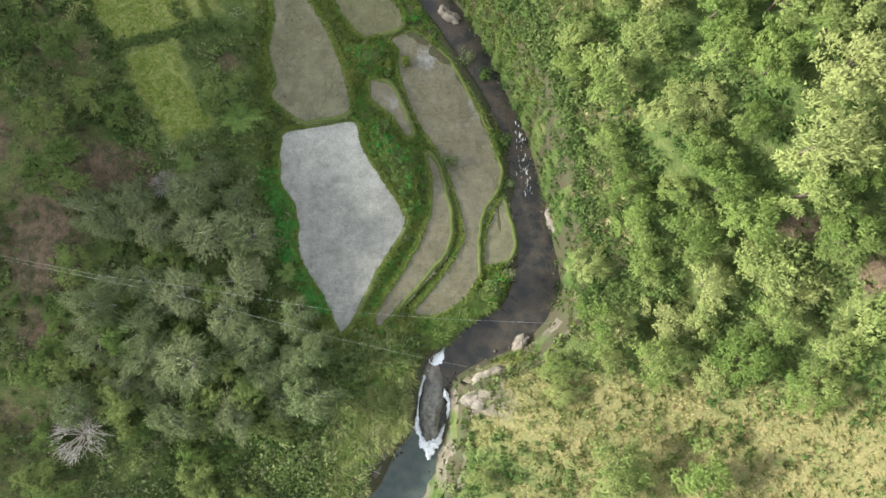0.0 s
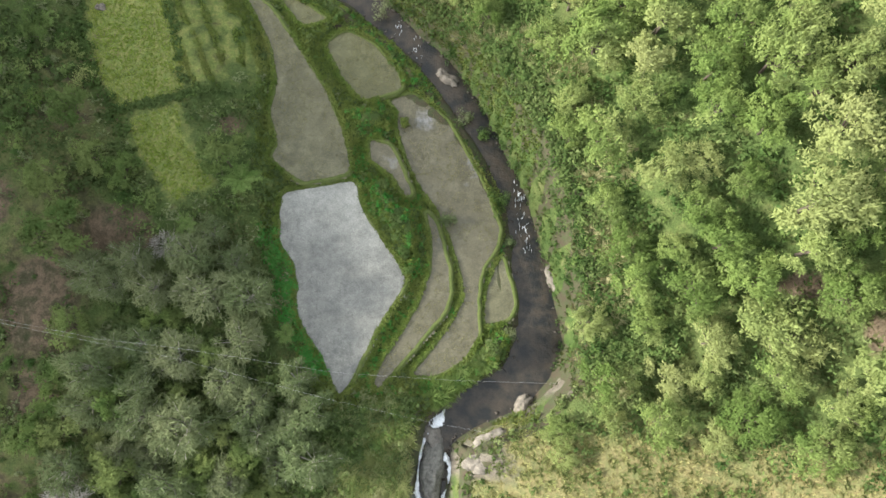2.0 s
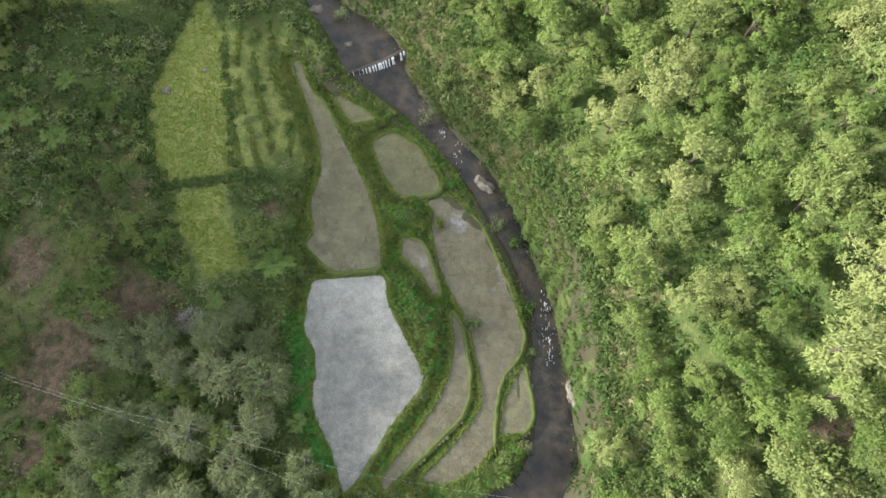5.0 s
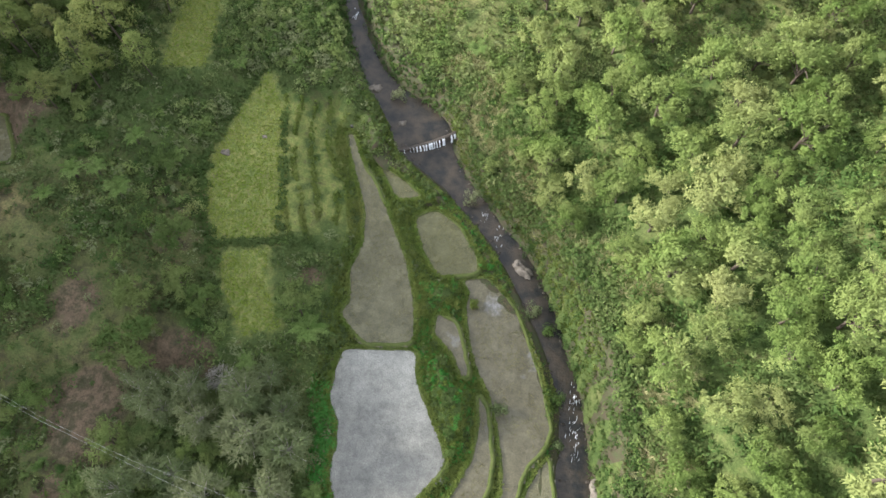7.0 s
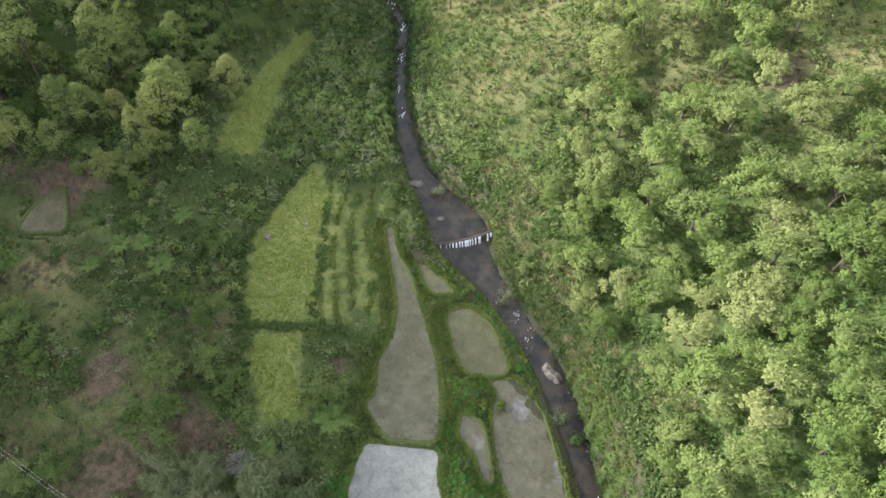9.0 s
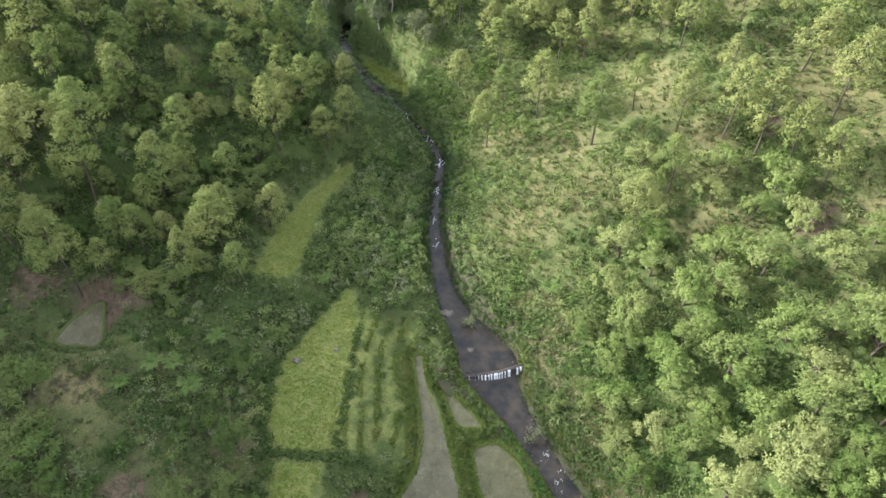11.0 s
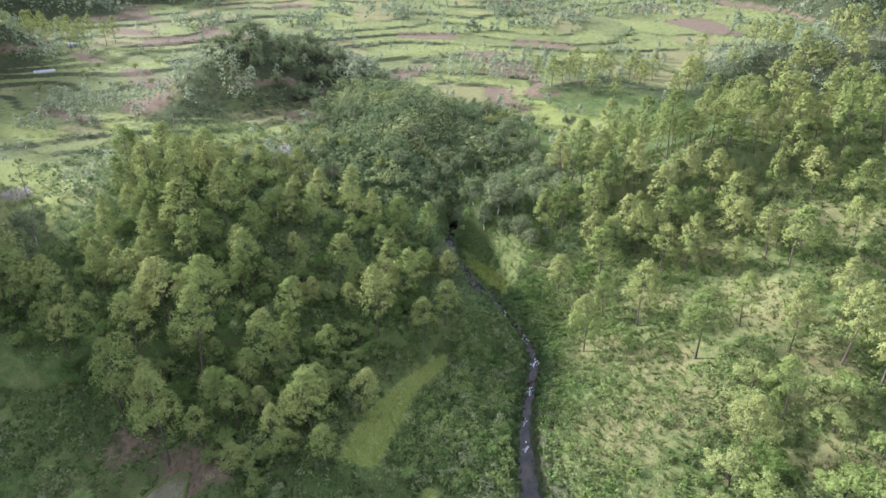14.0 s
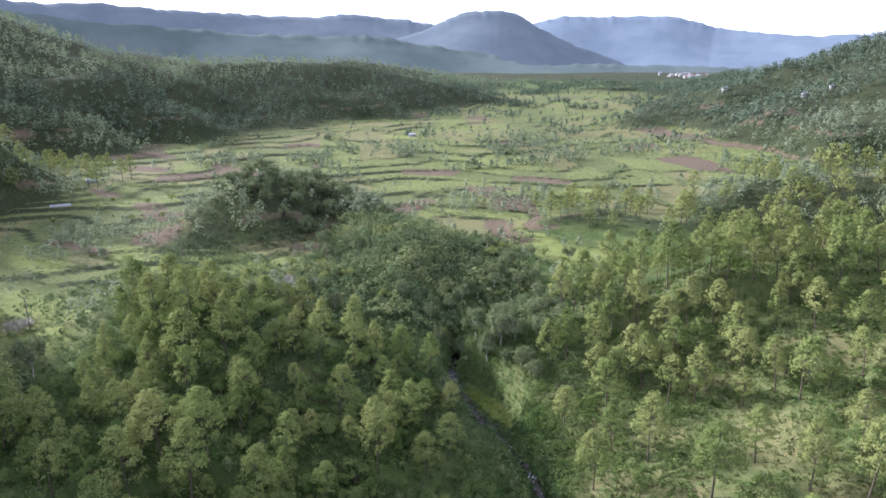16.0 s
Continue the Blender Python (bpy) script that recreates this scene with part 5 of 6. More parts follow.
lush_bank = lush_bank[(stream_gap(lush_bank[:, 0], lush_bank[:, 1]) > 1.6) & (wet_gap(lush_bank[:, 0], lush_bank[:, 1]) > 1.6)]
half_lush = len(lush_bank) // 2
clumps("shrubs", lush_bank[:half_lush], rng.uniform(.6, 1.5, half_lush), 44, .42, "shade_broad", "lush green shrubs above the fall")
clumps("shrubs", lush_bank[half_lush:], rng.uniform(.5, 1.3, len(lush_bank) - half_lush), 44, .42, "bright", "light green leafy plants above the fall")
cane = scatter(260, (-2, 12), (-1, 8))
cane = cane[(stream_gap(cane[:, 0], cane[:, 1]) > .5) & (wet_gap(cane[:, 0], cane[:, 1]) > 1.0)]
blades("cane_grass", cane, rng.uniform(1.2, 2.2, len(cane)), 44, .2, "bright", "green cane grass on the stream bend", .8)
cane = scatter(20000, (-70, 85), (-30, 215))
d, (level, width), side = along(cane[:, 0], cane[:, 1], STREAM)
cane = cane[(side < 0) & (d - width / 2 > .2) & ((d - width / 2 < 3.5) | (vnoise(cane[:, 0], cane[:, 1], 11, 63) + .9 * patch_weight(cane, PATCHES["straw"]) > -.55 + .6 * (cane[:, 1] < 88)))]
blades("cane_grass", cane, rng.uniform(.5, 1.2, len(cane)), 13, .2, "dry_grass", "tufts of tall pale grass on the slope", .9)

straw_at = scatter(5200, (4, 72), (-30, 3))
straw_at = straw_at[(stream_gap(straw_at[:, 0], straw_at[:, 1]) > .8) & (patch_weight(straw_at, PATCHES["straw"]) + .25 * vnoise(straw_at[:, 0], straw_at[:, 1], 3, 64) > .35) & (patch_weight(straw_at, PATCHES["stone"]) < .5)]
blades("cane_grass", straw_at, rng.uniform(.3, .8, len(straw_at)), 12, .13, "straw_grass", "pale dry grass on the open slope beside the fall", 1.0)

# turf on the bunds and between the paddies
turf = scatter(68000, (-40, 14), (-2, 84))
gap = wet_gap(turf[:, 0], turf[:, 1])
keep = (gap > .18) & (gap < 3.0) & (lawn_gap(turf[:, 0], turf[:, 1]) > 0)
turf, gap = turf[keep], gap[keep]
blades("turf", turf, np.where(gap < 1.1, rng.uniform(.2, .5, len(turf)), rng.uniform(.35, .9, len(turf))), 4, .22, "turf", "long green grass on the paddy bunds", .9, raised=.46 * step(.0, .35, gap) * step(1.4, .7, gap))
fringe = scatter(60000, (-40, 14), (-2, 84))
gap = wet_gap(fringe[:, 0], fringe[:, 1])
keep = (gap > .1) & (gap < .85) & (stream_gap(fringe[:, 0], fringe[:, 1]) > .5)
fringe, gap = fringe[keep], gap[keep]
blades("turf", fringe, rng.uniform(.2, .5, len(fringe)), 6, .16, "turf", "dense grass on the crowns of the bunds", 1.0, raised=.48 * step(.0, .25, gap))
lawn = scatter(74000, (-95, -33), (28, 168))
lawn = lawn[lawn_gap(lawn[:, 0], lawn[:, 1]) < 0]
blades("turf", lawn, rng.uniform(.15, .4, len(lawn)), 3, .22, "lawn", "short lime green grass of the dry terraces", 1.1)

# dark scrub on the faces of the narrow terraces
edge = rng.uniform(0, 1, 260)
hedge = np.concatenate([np.column_stack([-51 + 15 * edge[:150], 45.6 + 4.5 * edge[:150]]), np.column_stack([-41 - 8 * edge[150:], 50 + 26 * edge[150:]])]) + rng.normal(size=(260, 2)) * .45
rim = np.array([(-48, 37), (-51.5, 45.5), (-56.8, 53.6), (-58.8, 62), (-58, 72.6), (-56, 84)], float)
run = rng.uniform(0, 5, 230)
rim = np.column_stack([np.interp(run, np.arange(6), rim[:, 0]), np.interp(run, np.arange(6), rim[:, 1])]) + rng.normal(size=(230, 2)) * .7 - (.6, 0)
clumps("hedges", rim, rng.uniform(.4, 1.2, 230), 24, .5, "shrub", "dark bushes along the edge of the lime green field")
clumps("hedges", hedge, rng.uniform(.3, .75, 260), 18, .42, "shrub", "low dark hedge along the lime green field")
rows_at = scatter(9000, (-54, -26), (46, 84))
q, w = strip_rows(rows_at[:, 0], rows_at[:, 1])
frac = q - np.floor(q)
rows_at = rows_at[(w > .5) & (frac > .74) & (wet_gap(rows_at[:, 0], rows_at[:, 1]) > .6) & (vnoise(rows_at[:, 0], rows_at[:, 1], 3, 83) > -.25)]
clumps("terrace_scrub", rows_at, rng.uniform(.25, .5, len(rows_at)), 12, .36, "turf", "low scrub on the faces of the narrow terraces")

# ---- far woods and hedges ----
def polar(count, a0, a1, r0, r1, power):
    a = np.radians(rng.uniform(a0, a1, count))
    r = r0 * (r1 / r0) ** (rng.random(count) ** power)
    return np.column_stack([-np.sin(a) * r - 6, np.cos(a) * r + 2]), r


at, dist = polar(27000, -14, 78, 200, 1900, .8)
at = np.concatenate([at, scatter(6500, (-200, -72), (145, 276)), scatter(9000, (-620, 200), (850, 1500))])
dist = np.hypot(at[:, 0], at[:, 1])
z = ground(at[:, 0], at[:, 1])
up_at = -0.5 * at[:, 0] + 0.866 * at[:, 1]
flat_z = np.interp(up_at, *PLATEAU)
rise = z - flat_z
gap = stream_gap(at[:, 0], at[:, 1])
RAVINE = np.array([(-150, 148), (-165, 180), (-190, 212), (-194, 240), (-172, 260), (-130, 272), (-108, 264), (-92, 236), (-78, 205), (-85, 172)], float)
ravine = outline(at[:, 0], at[:, 1], RAVINE) < 13 * vnoise(at[:, 0], at[:, 1], 21, 77) + 7 * rng.normal(size=len(at)) * .6 + 4 * vnoise(at[:, 0], at[:, 1], 5, 78)
groves = (vnoise(at[:, 0], at[:, 1], 55, 71) + .5 * vnoise(at[:, 0], at[:, 1], 21, 72) > .4) & (dist > 260)
chance = np.maximum(step(4, 10, rise) * .95, np.maximum(groves * .8, .035 * (up_at > 215)))
chance = np.where(ravine, .9, chance) * (up_at > 195)
stands = np.array([(x, y, w) for x, y, w in placed if x * x + y * y > 185 ** 2])
taken = np.zeros(len(at), bool)
for x, y, w in stands:
    taken |= (at[:, 0] - x) ** 2 + (at[:, 1] - y) ** 2 < (.5 * w) ** 2
keep = ~taken & (rng.random(len(at)) < np.where(ravine, 1.0, chance * np.clip(dist / 700, .22, 1))) & (ravine | (gap > 2)) & (lawn_gap(at[:, 0], at[:, 1]) > 3) & ~((at[:, 0] > -66) & (at[:, 1] < 250))
at, z, dist, rise, ravine = at[keep], z[keep], dist[keep], rise[keep], ravine[keep]
wide = np.where(rise > 5, rng.uniform(2.6, 4.4, len(at)), rng.uniform(1.6, 3.2, len(at))) * np.where(dist > 420, 1.3, 1) * np.where(ravine, rng.uniform(.25, 1.0, len(at)) * (1 + .35 * vnoise(at[:, 0], at[:, 1], 17, 79)), 1)
lush = vnoise(at[:, 0], at[:, 1], 13, 80) + .5 * vnoise(at[:, 0], at[:, 1], 5, 81) + .5 * rng.normal(size=len(at)) > .25
# far hills that face the sun take the dimmed leaf colour
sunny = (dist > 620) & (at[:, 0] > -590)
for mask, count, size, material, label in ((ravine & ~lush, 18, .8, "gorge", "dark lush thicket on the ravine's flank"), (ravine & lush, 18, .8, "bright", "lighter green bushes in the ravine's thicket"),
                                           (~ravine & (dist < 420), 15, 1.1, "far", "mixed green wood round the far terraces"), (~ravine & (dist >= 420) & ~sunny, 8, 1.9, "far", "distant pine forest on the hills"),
                                           (~ravine & (dist >= 420) & sunny, 7, 2.1, "far_dark", "pine forest on the far hills, leaf colour dimmed and hazed")):
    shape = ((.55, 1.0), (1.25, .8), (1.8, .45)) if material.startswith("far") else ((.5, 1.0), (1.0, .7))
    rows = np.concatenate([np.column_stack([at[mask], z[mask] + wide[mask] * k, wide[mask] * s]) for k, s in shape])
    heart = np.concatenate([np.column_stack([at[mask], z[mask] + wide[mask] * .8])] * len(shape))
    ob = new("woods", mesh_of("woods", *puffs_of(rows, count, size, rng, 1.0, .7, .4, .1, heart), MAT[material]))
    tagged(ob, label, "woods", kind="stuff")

# hedges along the steps of the far terraces
at, dist = polar(240000, -12, 66, 200, 900, 1.0)
up_at = -0.5 * at[:, 0] + 0.866 * at[:, 1]
at, dist = at[up_at > 205], dist[up_at > 205]
z = ground(at[:, 0], at[:, 1])
fall = np.maximum(np.abs(z - ground(at[:, 0] + 1.2, at[:, 1])), np.abs(z - ground(at[:, 0], at[:, 1] + 1.2)))
fringe = vnoise(at[:, 0], at[:, 1], 22, 75) + .6 * vnoise(at[:, 0], at[:, 1], 8, 76) + .0004 * dist > -.1
keep = (fall > .3) & (fall < 1.9) & (z < 64) & ((stream_gap(at[:, 0], at[:, 1]) > 24) | (z > 31)) & fringe & (rng.random(len(at)) < np.where(dist < 330, .55, .8))
at, dist = at[keep], dist[keep]
clumps("hedges", at, rng.uniform(.4, .95, len(at)) * (1 + dist / 900), 5, .9, "gorge", "dark scrub along the terrace edges")
# ---- rocks, fall and weir ----
def boulder(x, y, z, size, seed, material, label, turn=0):
    ob = new("boulder", mesh_of("boulder", *lump(np.array(size), seed), MAT[material], True))
    ob.matrix_world = pose(x, y, z, 0, 0, turn)
    return tagged(ob, label, "boulder", group="boulders in the stream")


ob = boulder(-1.3, -8.6, -5.3, (1.65, 5.0, 1.7), 3, "fall_rock", "great grey boulder that splits the waterfall")
ob.matrix_world = pose(-1.3, -8.6, -5.3, 17, 0, -3)
boulder(-1.2, -3.6, -3.6, (1.4, 1.6, 1.0), 4, "rock", "wet grey boulder at the lip of the fall", 20)
boulder(5.4, -7.2, at_ground(5.4, -7.2) - .2, (1.9, 1.3, .55), 5, "pale_rock", "pale weathered rock outcrop beside the fall", 15)
boulder(7.2, -3.6, at_ground(7.2, -3.6) - .1, (2.6, 1.0, .5), 6, "pale_rock", "pale rock ledge on the bank", 25)
boulder(-6.6, -12, -6.6, (1.8, 3.2, 1.6), 8, "rock", "grey rock bank of the plunge pool", -20)
boulder(3.2, -14.4, -6.6, (1.6, 2.6, 1.5), 9, "rock", "brown rock beside the plunge pool", 10)
boulder(0.9, 54.6, -1.7, (1.5, .9, .6), 10, "pale_rock", "pale boulders lying in the stream", -20)
boulder(-0.4, 56.0, -1.7, (.9, .7, .45), 11, "pale_rock", "pale boulders lying in the stream", 30)
boulder(-34.8, 87.4, 1.0, (1.5, 1.0, .5), 12, "pale_rock", "pale boulder in the stream above the weir", 10)
boulder(-27.5, 80.2, .7, (.8, .6, .4), 13, "pale_rock", "small boulder at the crest of the weir", 40)
boulder(17.6, 20.5, -2.4, (1.2, 2.0, .8), 14, "pale_rock", "pale rocks at the stream's bank", 10)
boulder(12.4, 1.2, -2.6, (1.6, 1.0, .7), 15, "pale_rock", "pale rocks at the stream's bank", 60)
boulder(-56.1, 63.4, 5.1, (.8, .6, .5), 16, "pale_rock", "pale grey stone lying on the lime green field", 0)
boulder(-50.4, 68.4, 5.0, (.5, .4, .25), 17, "pale_rock", "small stone lying on the lime green field", 0)
boulder(-6.6, 31.3, -.4, (.7, .5, .4), 18, "pale_rock", "grey stone among the green plants", 0)

for k in range(22):
    at_k = int(np.argmin(np.abs(dense[:, 1] - rng.uniform(112, 158))))
    x, y, z, w = dense[at_k]
    size = rng.uniform(.35, .9)
    boulder(x + rng.normal() * w * .4, y + rng.normal(), z + .05, (size, size * rng.uniform(.7, 1.1), size * .6), 20 + k, "wet_rock", "dark wet boulder in the steep upper stream", rng.uniform(0, 180))

pieces = []
pick = rng.uniform(8, len(dense) * .52, 150)
for k in pick.astype(int):
    x, y, z, w = dense[k]
    way = unit(dense[k + 1, :2] - dense[k - 1, :2])
    s = rng.choice([-1, 1]) * w / 2 * rng.uniform(.7, 1.15)
    v, f = lump(rng.uniform(.15, .42) * np.array([1, .8, .6]), int(rng.integers(30)), .25, 4, 6)
    pieces.append((v + (x - way[1] * s, y + way[0] * s, z - .02), f))
tagged(new("stream_stones", mesh_of("stream_stones", *join(pieces), MAT["wet_rock"], True)), "loose stones along the stream's edge", "stones", kind="stuff")


def foam(name, line, label, seed, lift=.18):
    """White broken water along rows of x, y, z, width."""
    r = np.random.default_rng(seed)
    line = np.array(line, float)
    ts = np.linspace(0, len(line) - 1, 26 * (len(line) - 1))
    rows = np.stack([np.interp(ts, np.arange(len(line)), line[:, k]) for k in range(4)], 1)
    v, f = [], []
    across = np.linspace(-1, 1, 7)
    way = unit(np.gradient(rows[:, :2], axis=0))
    half = rows[:, 3] / 2 * np.clip(.85 + .55 * vnoise(ts, ts * 0 + seed, .4, seed) + .25 * vnoise(ts, ts * 0, .13, seed), .12, 1.5)
    for a in across:
        bulge = lift * (1 - a * a) + .2 * vnoise(ts * 3 + 5 * a, ts * 0 + 9 * a, .35, seed)
        v.append(np.column_stack([rows[:, :2] + np.column_stack([-way[:, 1], way[:, 0]]) * (half * a)[:, None], rows[:, 2] + bulge - .12 * abs(a)]))
    n = len(ts)
    f = [(i * n + b, i * n + b + 1, (i + 1) * n + b + 1, (i + 1) * n + b) for i in range(6) for b in range(n - 1)]
    return tagged(new(name, mesh_of(name, np.concatenate(v), f, MAT["foam"], True)), label, "waterfall", kind="structure")


foam("water", [(.5, .3, -3.05, .4), (-.3, -1.3, -3.0, 1.5), (-1.4, -2.6, -3.2, 1.7), (-2.4, -3.8, -3.6, .8), (-3.0, -5.6, -4.1, .35), (-3.3, -7.1, -4.5, .55), (-3.5, -9.0, -5.1, .3), (-3.6, -10.6, -5.6, .5), (-3.7, -12.4, -6.6, .9)], "white water falling past the boulder", 3, .3)
foam("water", [(.6, -6.0, -3.4, .3), (.8, -7.0, -3.7, 1.1), (1.4, -8.0, -4.4, .8), (1.4, -9.4, -5.0, 1.1), (1.1, -10.8, -5.8, .25)], "white water falling past the boulder", 5, .3)
foam("water", [(.8, -11.6, -6.2, .3), (.1, -13.4, -6.7, .9), (-.6, -14.4, -7.0, 1.6), (-1.4, -15.8, -7.0, 1.9), (-1.9, -17.0, -7.1, .6)], "white churning foam in the plunge pool", 9, .22)
foam("water", [(-3.7, -12.2, -6.9, .8), (-2.9, -14.0, -7.0, 1.3), (-2.0, -15.4, -7.0, 2.0), (-1.7, -17.2, -7.1, .8)], "white churning foam in the plunge pool", 7, .25)

# flecks of white on the riffles: x, y, spread, number
spots = []
for x, y, reach, count in [(12.2, 34, 1.2, 26), (12.9, 29.5, 1.6, 22), (13.4, 26, 1.4, 16), (-5, 61.5, 1.6, 12), (-8, 64, 1.4, 12), (-49.5, 121, 1.2, 16), (-52, 130, 1.6, 24),
                           (-57, 136, 2.0, 26), (-66, 142, 2.5, 30), (-44, 105, 1.0, 8), (-47, 112, .8, 8), (-1.2, -1.0, 1.0, 14)]:
    for _ in range(count):
        p, q = x + rng.normal() * reach * .35, y + rng.normal() * reach * .8
        d_, (level_, width_), _s = along(np.array([p]), np.array([q]), STREAM)
        if d_[0] < width_[0] / 2:
            v, f = lump(np.array([*(np.array([rng.uniform(.015, .05), rng.uniform(.08, .45)]) * (1 if y < 90 else 2.2)), .03]), int(rng.integers(30)), .3, 4, 6)
            spots.append((v + (p, q, level_[0] + .02), f))
tagged(new("riffle_foam", mesh_of("riffle_foam", *join(spots), MAT["foam"], True)), "white flecks of broken water on the riffles", "foam", kind="stuff")

weir = tagged(new("weir"), "low concrete weir with water spilling over it", "weir")
a, b = np.array([-29.0, 72.7]), np.array([-16.0, 80.5])
ts = np.linspace(0, 1, 25)
mid = a + (b - a) * ts[:, None] + np.array([[.515, -.857]]) * (.9 * np.sin(ts * np.pi))[:, None]
back_way = np.array([[-.515, .857]])
rows = [np.column_stack([mid + back_way * o, np.full(25, z) + .05 * vnoise(ts * 25, ts * 0, 2, 3)]) for o, z in ((-.25, -2.4), (0, .6), (.1, .84), (.7, .84), (.8, -.6))]
v, n = np.concatenate(rows), 25
part("wall", (v, np.array([(i * n + k, i * n + k + 1, (i + 1) * n + k + 1, (i + 1) * n + k) for i in range(4) for k in range(n - 1)])), MAT["wet_rock"], weir)
for k, t in enumerate(np.concatenate([np.linspace(.05, .3, 5), np.linspace(.36, .78, 12), np.linspace(.86, .96, 3)]) + rng.normal(size=20) * .008):
    p = a + (b - a) * t + np.array([.515, -.857]) * .9 * np.sin(t * np.pi)
    w = rng.uniform(.06, .16) if t < .33 else rng.uniform(.12, .5)
    along_way, fall_way = np.array([.857, .515]), np.array([.515, -.857])
    rows = []
    for o, z, s in ((-.05, .90, .5), (.12, .86, 1.0), (.34, .2, .9), (.46, -.7, 1.1), (.62, -1.40, 1.8), (1.3, -1.42, .8)):
        for e in (-1, -.3, .4, 1):
            q = p + fall_way * (o + .06 * (1 - e * e)) + along_way * (w * s * e / 2 + rng.normal() * .03)
            rows.append((*q, z + .03))
    f = [(i * 4 + j, i * 4 + j + 1, i * 4 + j + 5, i * 4 + j + 4) for i in range(5) for j in range(3)]
    part("water_streak", (np.array(rows), np.array(f)), MAT["foam"], weir, "white falling water", True)

# ---- power line ----
def cable(line, label):
    line = np.array(line, float)
    t = np.linspace(0, len(line) - 1, 40)
    path = np.stack([np.interp(t, np.arange(len(line)), line[:, k]) for k in range(3)], 1)
    path = smooth_line(path, False, 1)
    return tagged(new("power_cable", mesh_of("power_cable", *tube(path, np.full(len(path), .009), 5), MAT["wire"])), label, "cable", group="power cables over the valley")


cable([(-80, 17, 22.5), (-56.5, 11, 19.2), (-43.3, 8.6, 16.6), (-34.8, 7.8, 14.6), (-14.2, 5, 9), (2, 4.3, 4.6), (16.8, 4.1, 1.7)], "thin grey power cable that sags across the paddies")
cable([(-80, 16.4, 22.5), (-56.5, 10.6, 19.0), (-43.3, 8.1, 16.2), (-35.2, 6.6, 14), (-15, 1.4, 8), (-3, -1.2, 4.2), (8.4, -3.3, 1.2)], "thin grey power cable that sags across the stream")


def utility_pole(x, y, height, size=.11, arm=True):
    root = tagged(new("utility_pole"), "slim pale utility pole on the terraces", "utility pole", group="utility poles")
    part("pole", tube([(0, 0, -1), (0, 0, height)], [size, size * .7], 8), MAT["wood"], root, smooth=True)
    if arm:
        part("crossarm", box(-.8, .8, -.06, .06, height - .7, height - .55), MAT["wood"], root)
        for dx in (-.7, 0, .7):
            part("insulator", tube([(dx, 0, height - .56), (dx, 0, height - .35)], [.06, .05], 6), MAT["white_wall"], root)
    root.matrix_world = pose(x, y, at_ground(x, y), 0, 0, 30)
    return root


utility_pole(-80, 16.7, 15.8)
utility_pole(-214.5, 105.5, 11, .2)
utility_pole(-224, 172, 11, .2)
utility_pole(16.9, 4.0, 1.9, .09, False)
utility_pole(8.5, -3.4, 1.6, .09, False)


def house(x, y, wide, deep, tall, turn, roof, label, windows=2):
    root = tagged(new("house"), label, "house", group="houses of the valley")
    part("wall", join([box(-wide / 2, wide / 2, -deep / 2, deep / 2, -2.5, tall)]), MAT["white_wall"], root)
    e, h = .4, deep * .28
    v = np.array([(-wide / 2 - e, -deep / 2 - e, tall), (wide / 2 + e, -deep / 2 - e, tall), (wide / 2 + e, 0, tall + h), (-wide / 2 - e, 0, tall + h),
                  (wide / 2 + e, deep / 2 + e, tall), (-wide / 2 - e, deep / 2 + e, tall)], float)
    v = np.concatenate([v, v - (0, 0, .15)])
    part("roof", (v, np.array([(0, 1, 2, 3), (3, 2, 4, 5), (6, 9, 8, 7), (9, 11, 10, 8), (0, 6, 7, 1), (4, 10, 11, 5)])), MAT[roof], root)
    for k in range(windows):
        cx = (k + .5) / windows * wide - wide / 2
        part("window", box(cx - .5, cx + .5, -deep / 2 - .04, -deep / 2 + .04, tall * .4, tall * .75), MAT["rock"], root)
    root.matrix_world = pose(x, y, at_ground(x, y), 0, 0, turn)
    return root


house(-350, 199, 9, 3, 1.6, 60, "tin", "low field shed with a tin roof on the terraces")
house(-385, 240, 5, 4, 2.6, 40, "tin", "small farm hut with a tin roof")
house(-336, 528, 6, 4, 2.4, 20, "tin", "long farm building with a tin roof")
for x, y, w in [(-100, 804, 6), (1, 705, 5), (-19, 700, 6), (-130, 930, 6)]:
    house(x, y, w, w * .7, 3, rng.uniform(0, 90), "tin", "pale house with a tin roof above the terraces")
for k in range(70):
    x, y = rng.normal(-285, 42), rng.normal(1880, 45)
    house(x, y, rng.uniform(6, 11), rng.uniform(6, 9), rng.uniform(3.5, 8), rng.uniform(0, 90), ("tin", "tin", "red_roof", "white_wall")[int(rng.integers(4))],
          "pale town house on the distant hillside", 3)


def bush(x, y, wide, material, seed, label):
    r = np.random.default_rng(seed)
    root = tagged(new("bush"), label, "bush", group="bushes beside the paddies")
    rows = [(*(unit(r.normal(size=3) + (0, 0, .4)) * wide * .33 * r.uniform(.4, 1) + (0, 0, wide * .32)), wide * r.uniform(.14, .24)) for _ in range(12)]
    part("stems", join([limb((0, 0, -.3), p[:3], .04, .015, .08, r) for p in rows]), MAT["bark"], root)
    part("foliage", puffs_of(rows, 34, .30, r, .9, .6), MAT[material], root)
    root.matrix_world = pose(x, y, at_ground(x, y), 0, 0, r.uniform(0, 360))
    return root


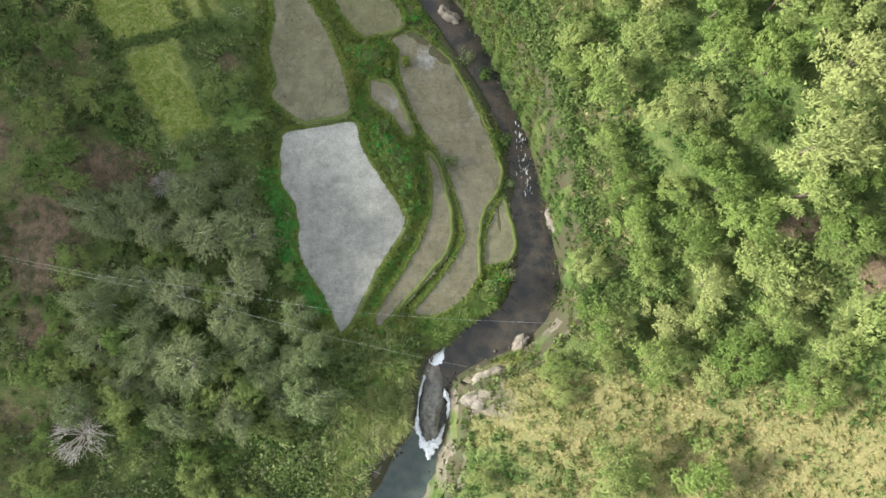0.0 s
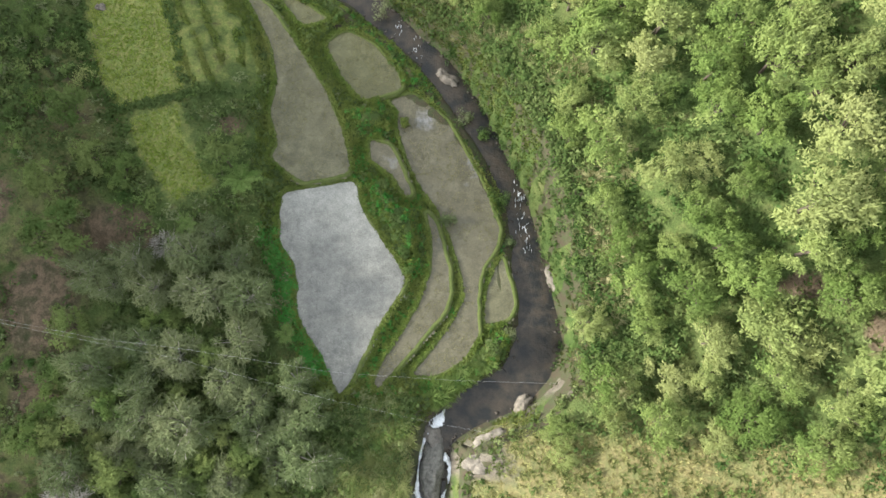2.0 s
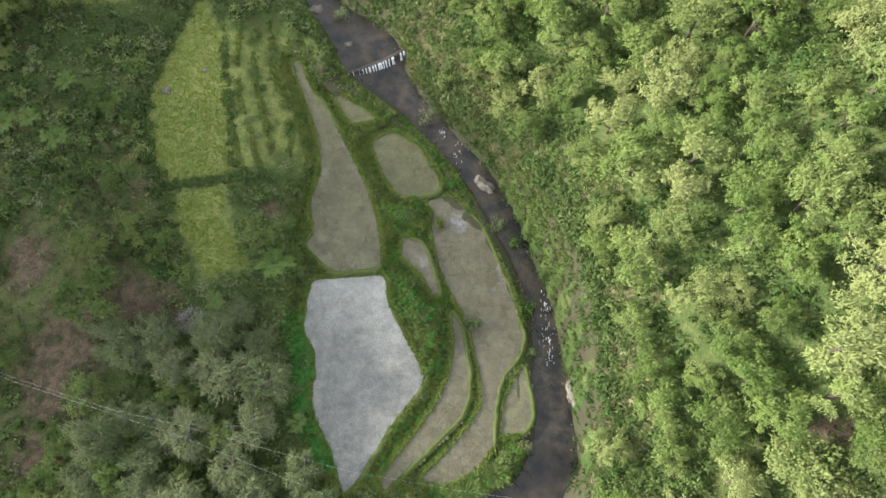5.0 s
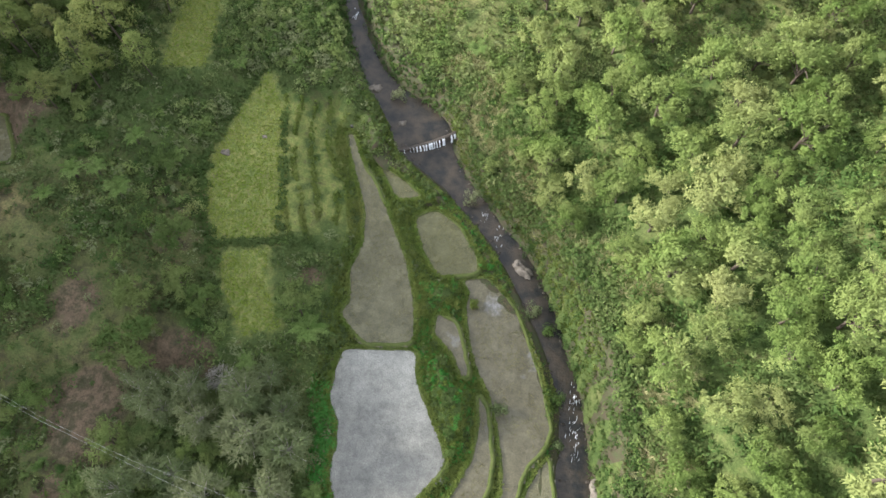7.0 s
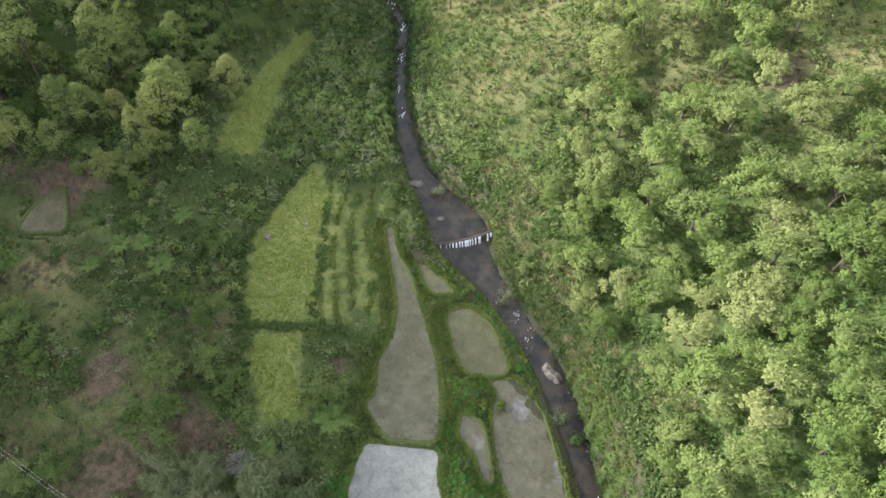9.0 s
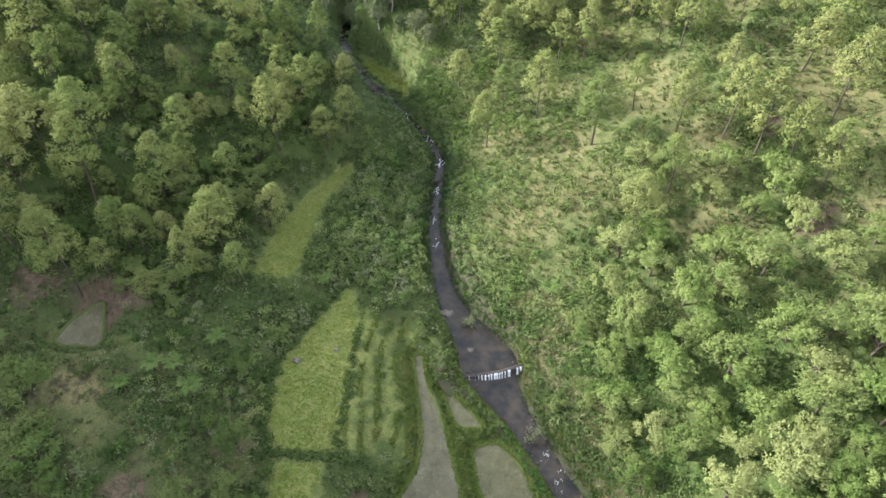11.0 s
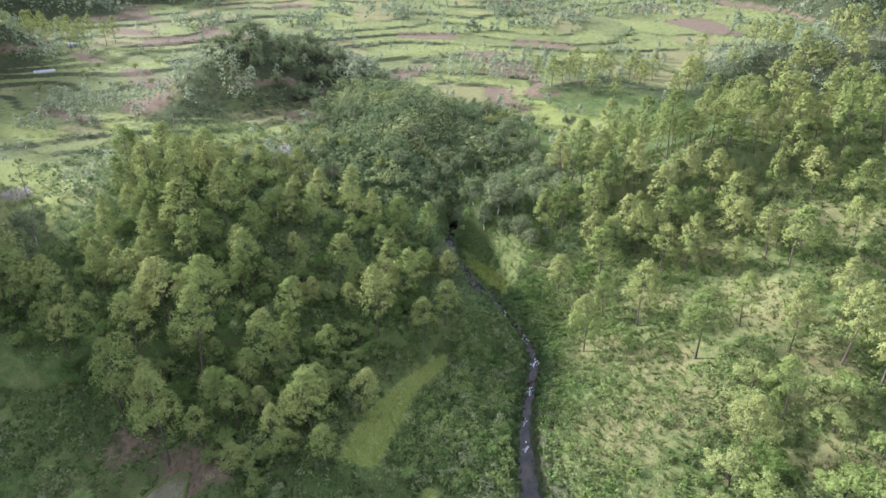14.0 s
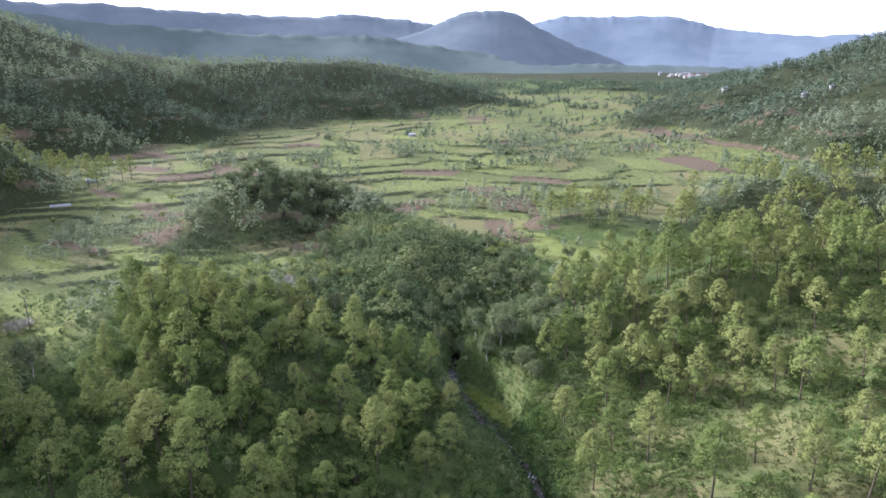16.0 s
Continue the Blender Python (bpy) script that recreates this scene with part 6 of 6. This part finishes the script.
for n, (x, y, wide, m, label) in enumerate([
        (.8, 29.6, 4, "alder", "round grey-green bush on a bund"), (3.6, 47.6, 4, "alder", "grey-green bush beside the stream"), (6.4, 44.6, 3.2, "shrub", "dark green bush beside the stream"),
        (10.6, 26.2, 3, "alder", "small grey-green bush beside the stream"), (9.6, 33, 4.2, "shrub", "dark green bush beside the stream"), (10.6, 11.8, 3.6, "alder", "pale feathery bush at the stream bend"),
        (7.6, 9.4, 3.6, "shrub", "green bush at the stream bend"), (-11, 67, 5.6, "alder", "hazy grey bush leaning over the stream"), (-8, 71.5, 5, "broad", "green bush on the stream's bank"),
        (-5.5, 21, 2.4, "fern", "leafy green taro clump"), (-6.5, 46.4, 2.6, "turf", "green bush between paddies"), (-9.6, 45.6, 2.8, "turf", "green bush between paddies"), (-6, 24, 2.6, "shrub", "dark green bush between paddies"),
        (-7.6, 28.4, 3, "shrub", "dark green bush between paddies"), (-9.6, 34.4, 3, "shrub", "dark green bush between paddies"), (-56, 50, 5, "broad", "round green bush beside the lime field"),
        (-61, 45, 5, "broad", "round green bush beside the lime field"), (-29.5, 86, 4.5, "alder", "grey bush beside the stream"), (-34, 103, 4, "broad", "green bush on the bank")]):
    bush(x, y, wide, m, 300 + n, label)

for n, (x, y, long, turn) in enumerate([(-10.6, -17.6, 3.2, 15), (-10.2, -18.6, 2.6, -20), (-11, -16, 2.2, 50), (-8, -21, 2.0, 80)]):
    r = np.random.default_rng(400 + n)
    ob = new("driftwood", mesh_of("driftwood", *limb((-long / 2, 0, 0), (long / 2, 0, .15), .10, .05, .12, r), MAT["log"], True))
    ob.matrix_world = pose(x, y, at_ground(x, y) + .12, 0, 0, turn)
    tagged(ob, "bleached driftwood pole beside the pool", "driftwood", group="driftwood by the pool")
marker = tagged(new("concrete_marker", mesh_of("concrete_marker", *box(-.35, .35, -.3, .3, -.4, .5), MAT["concrete"])), "small grey concrete box beside the ditch", "marker")
marker.matrix_world = pose(-36.8, 77.4, at_ground(-36.8, 77.4) + .1, 0, 0, 25)
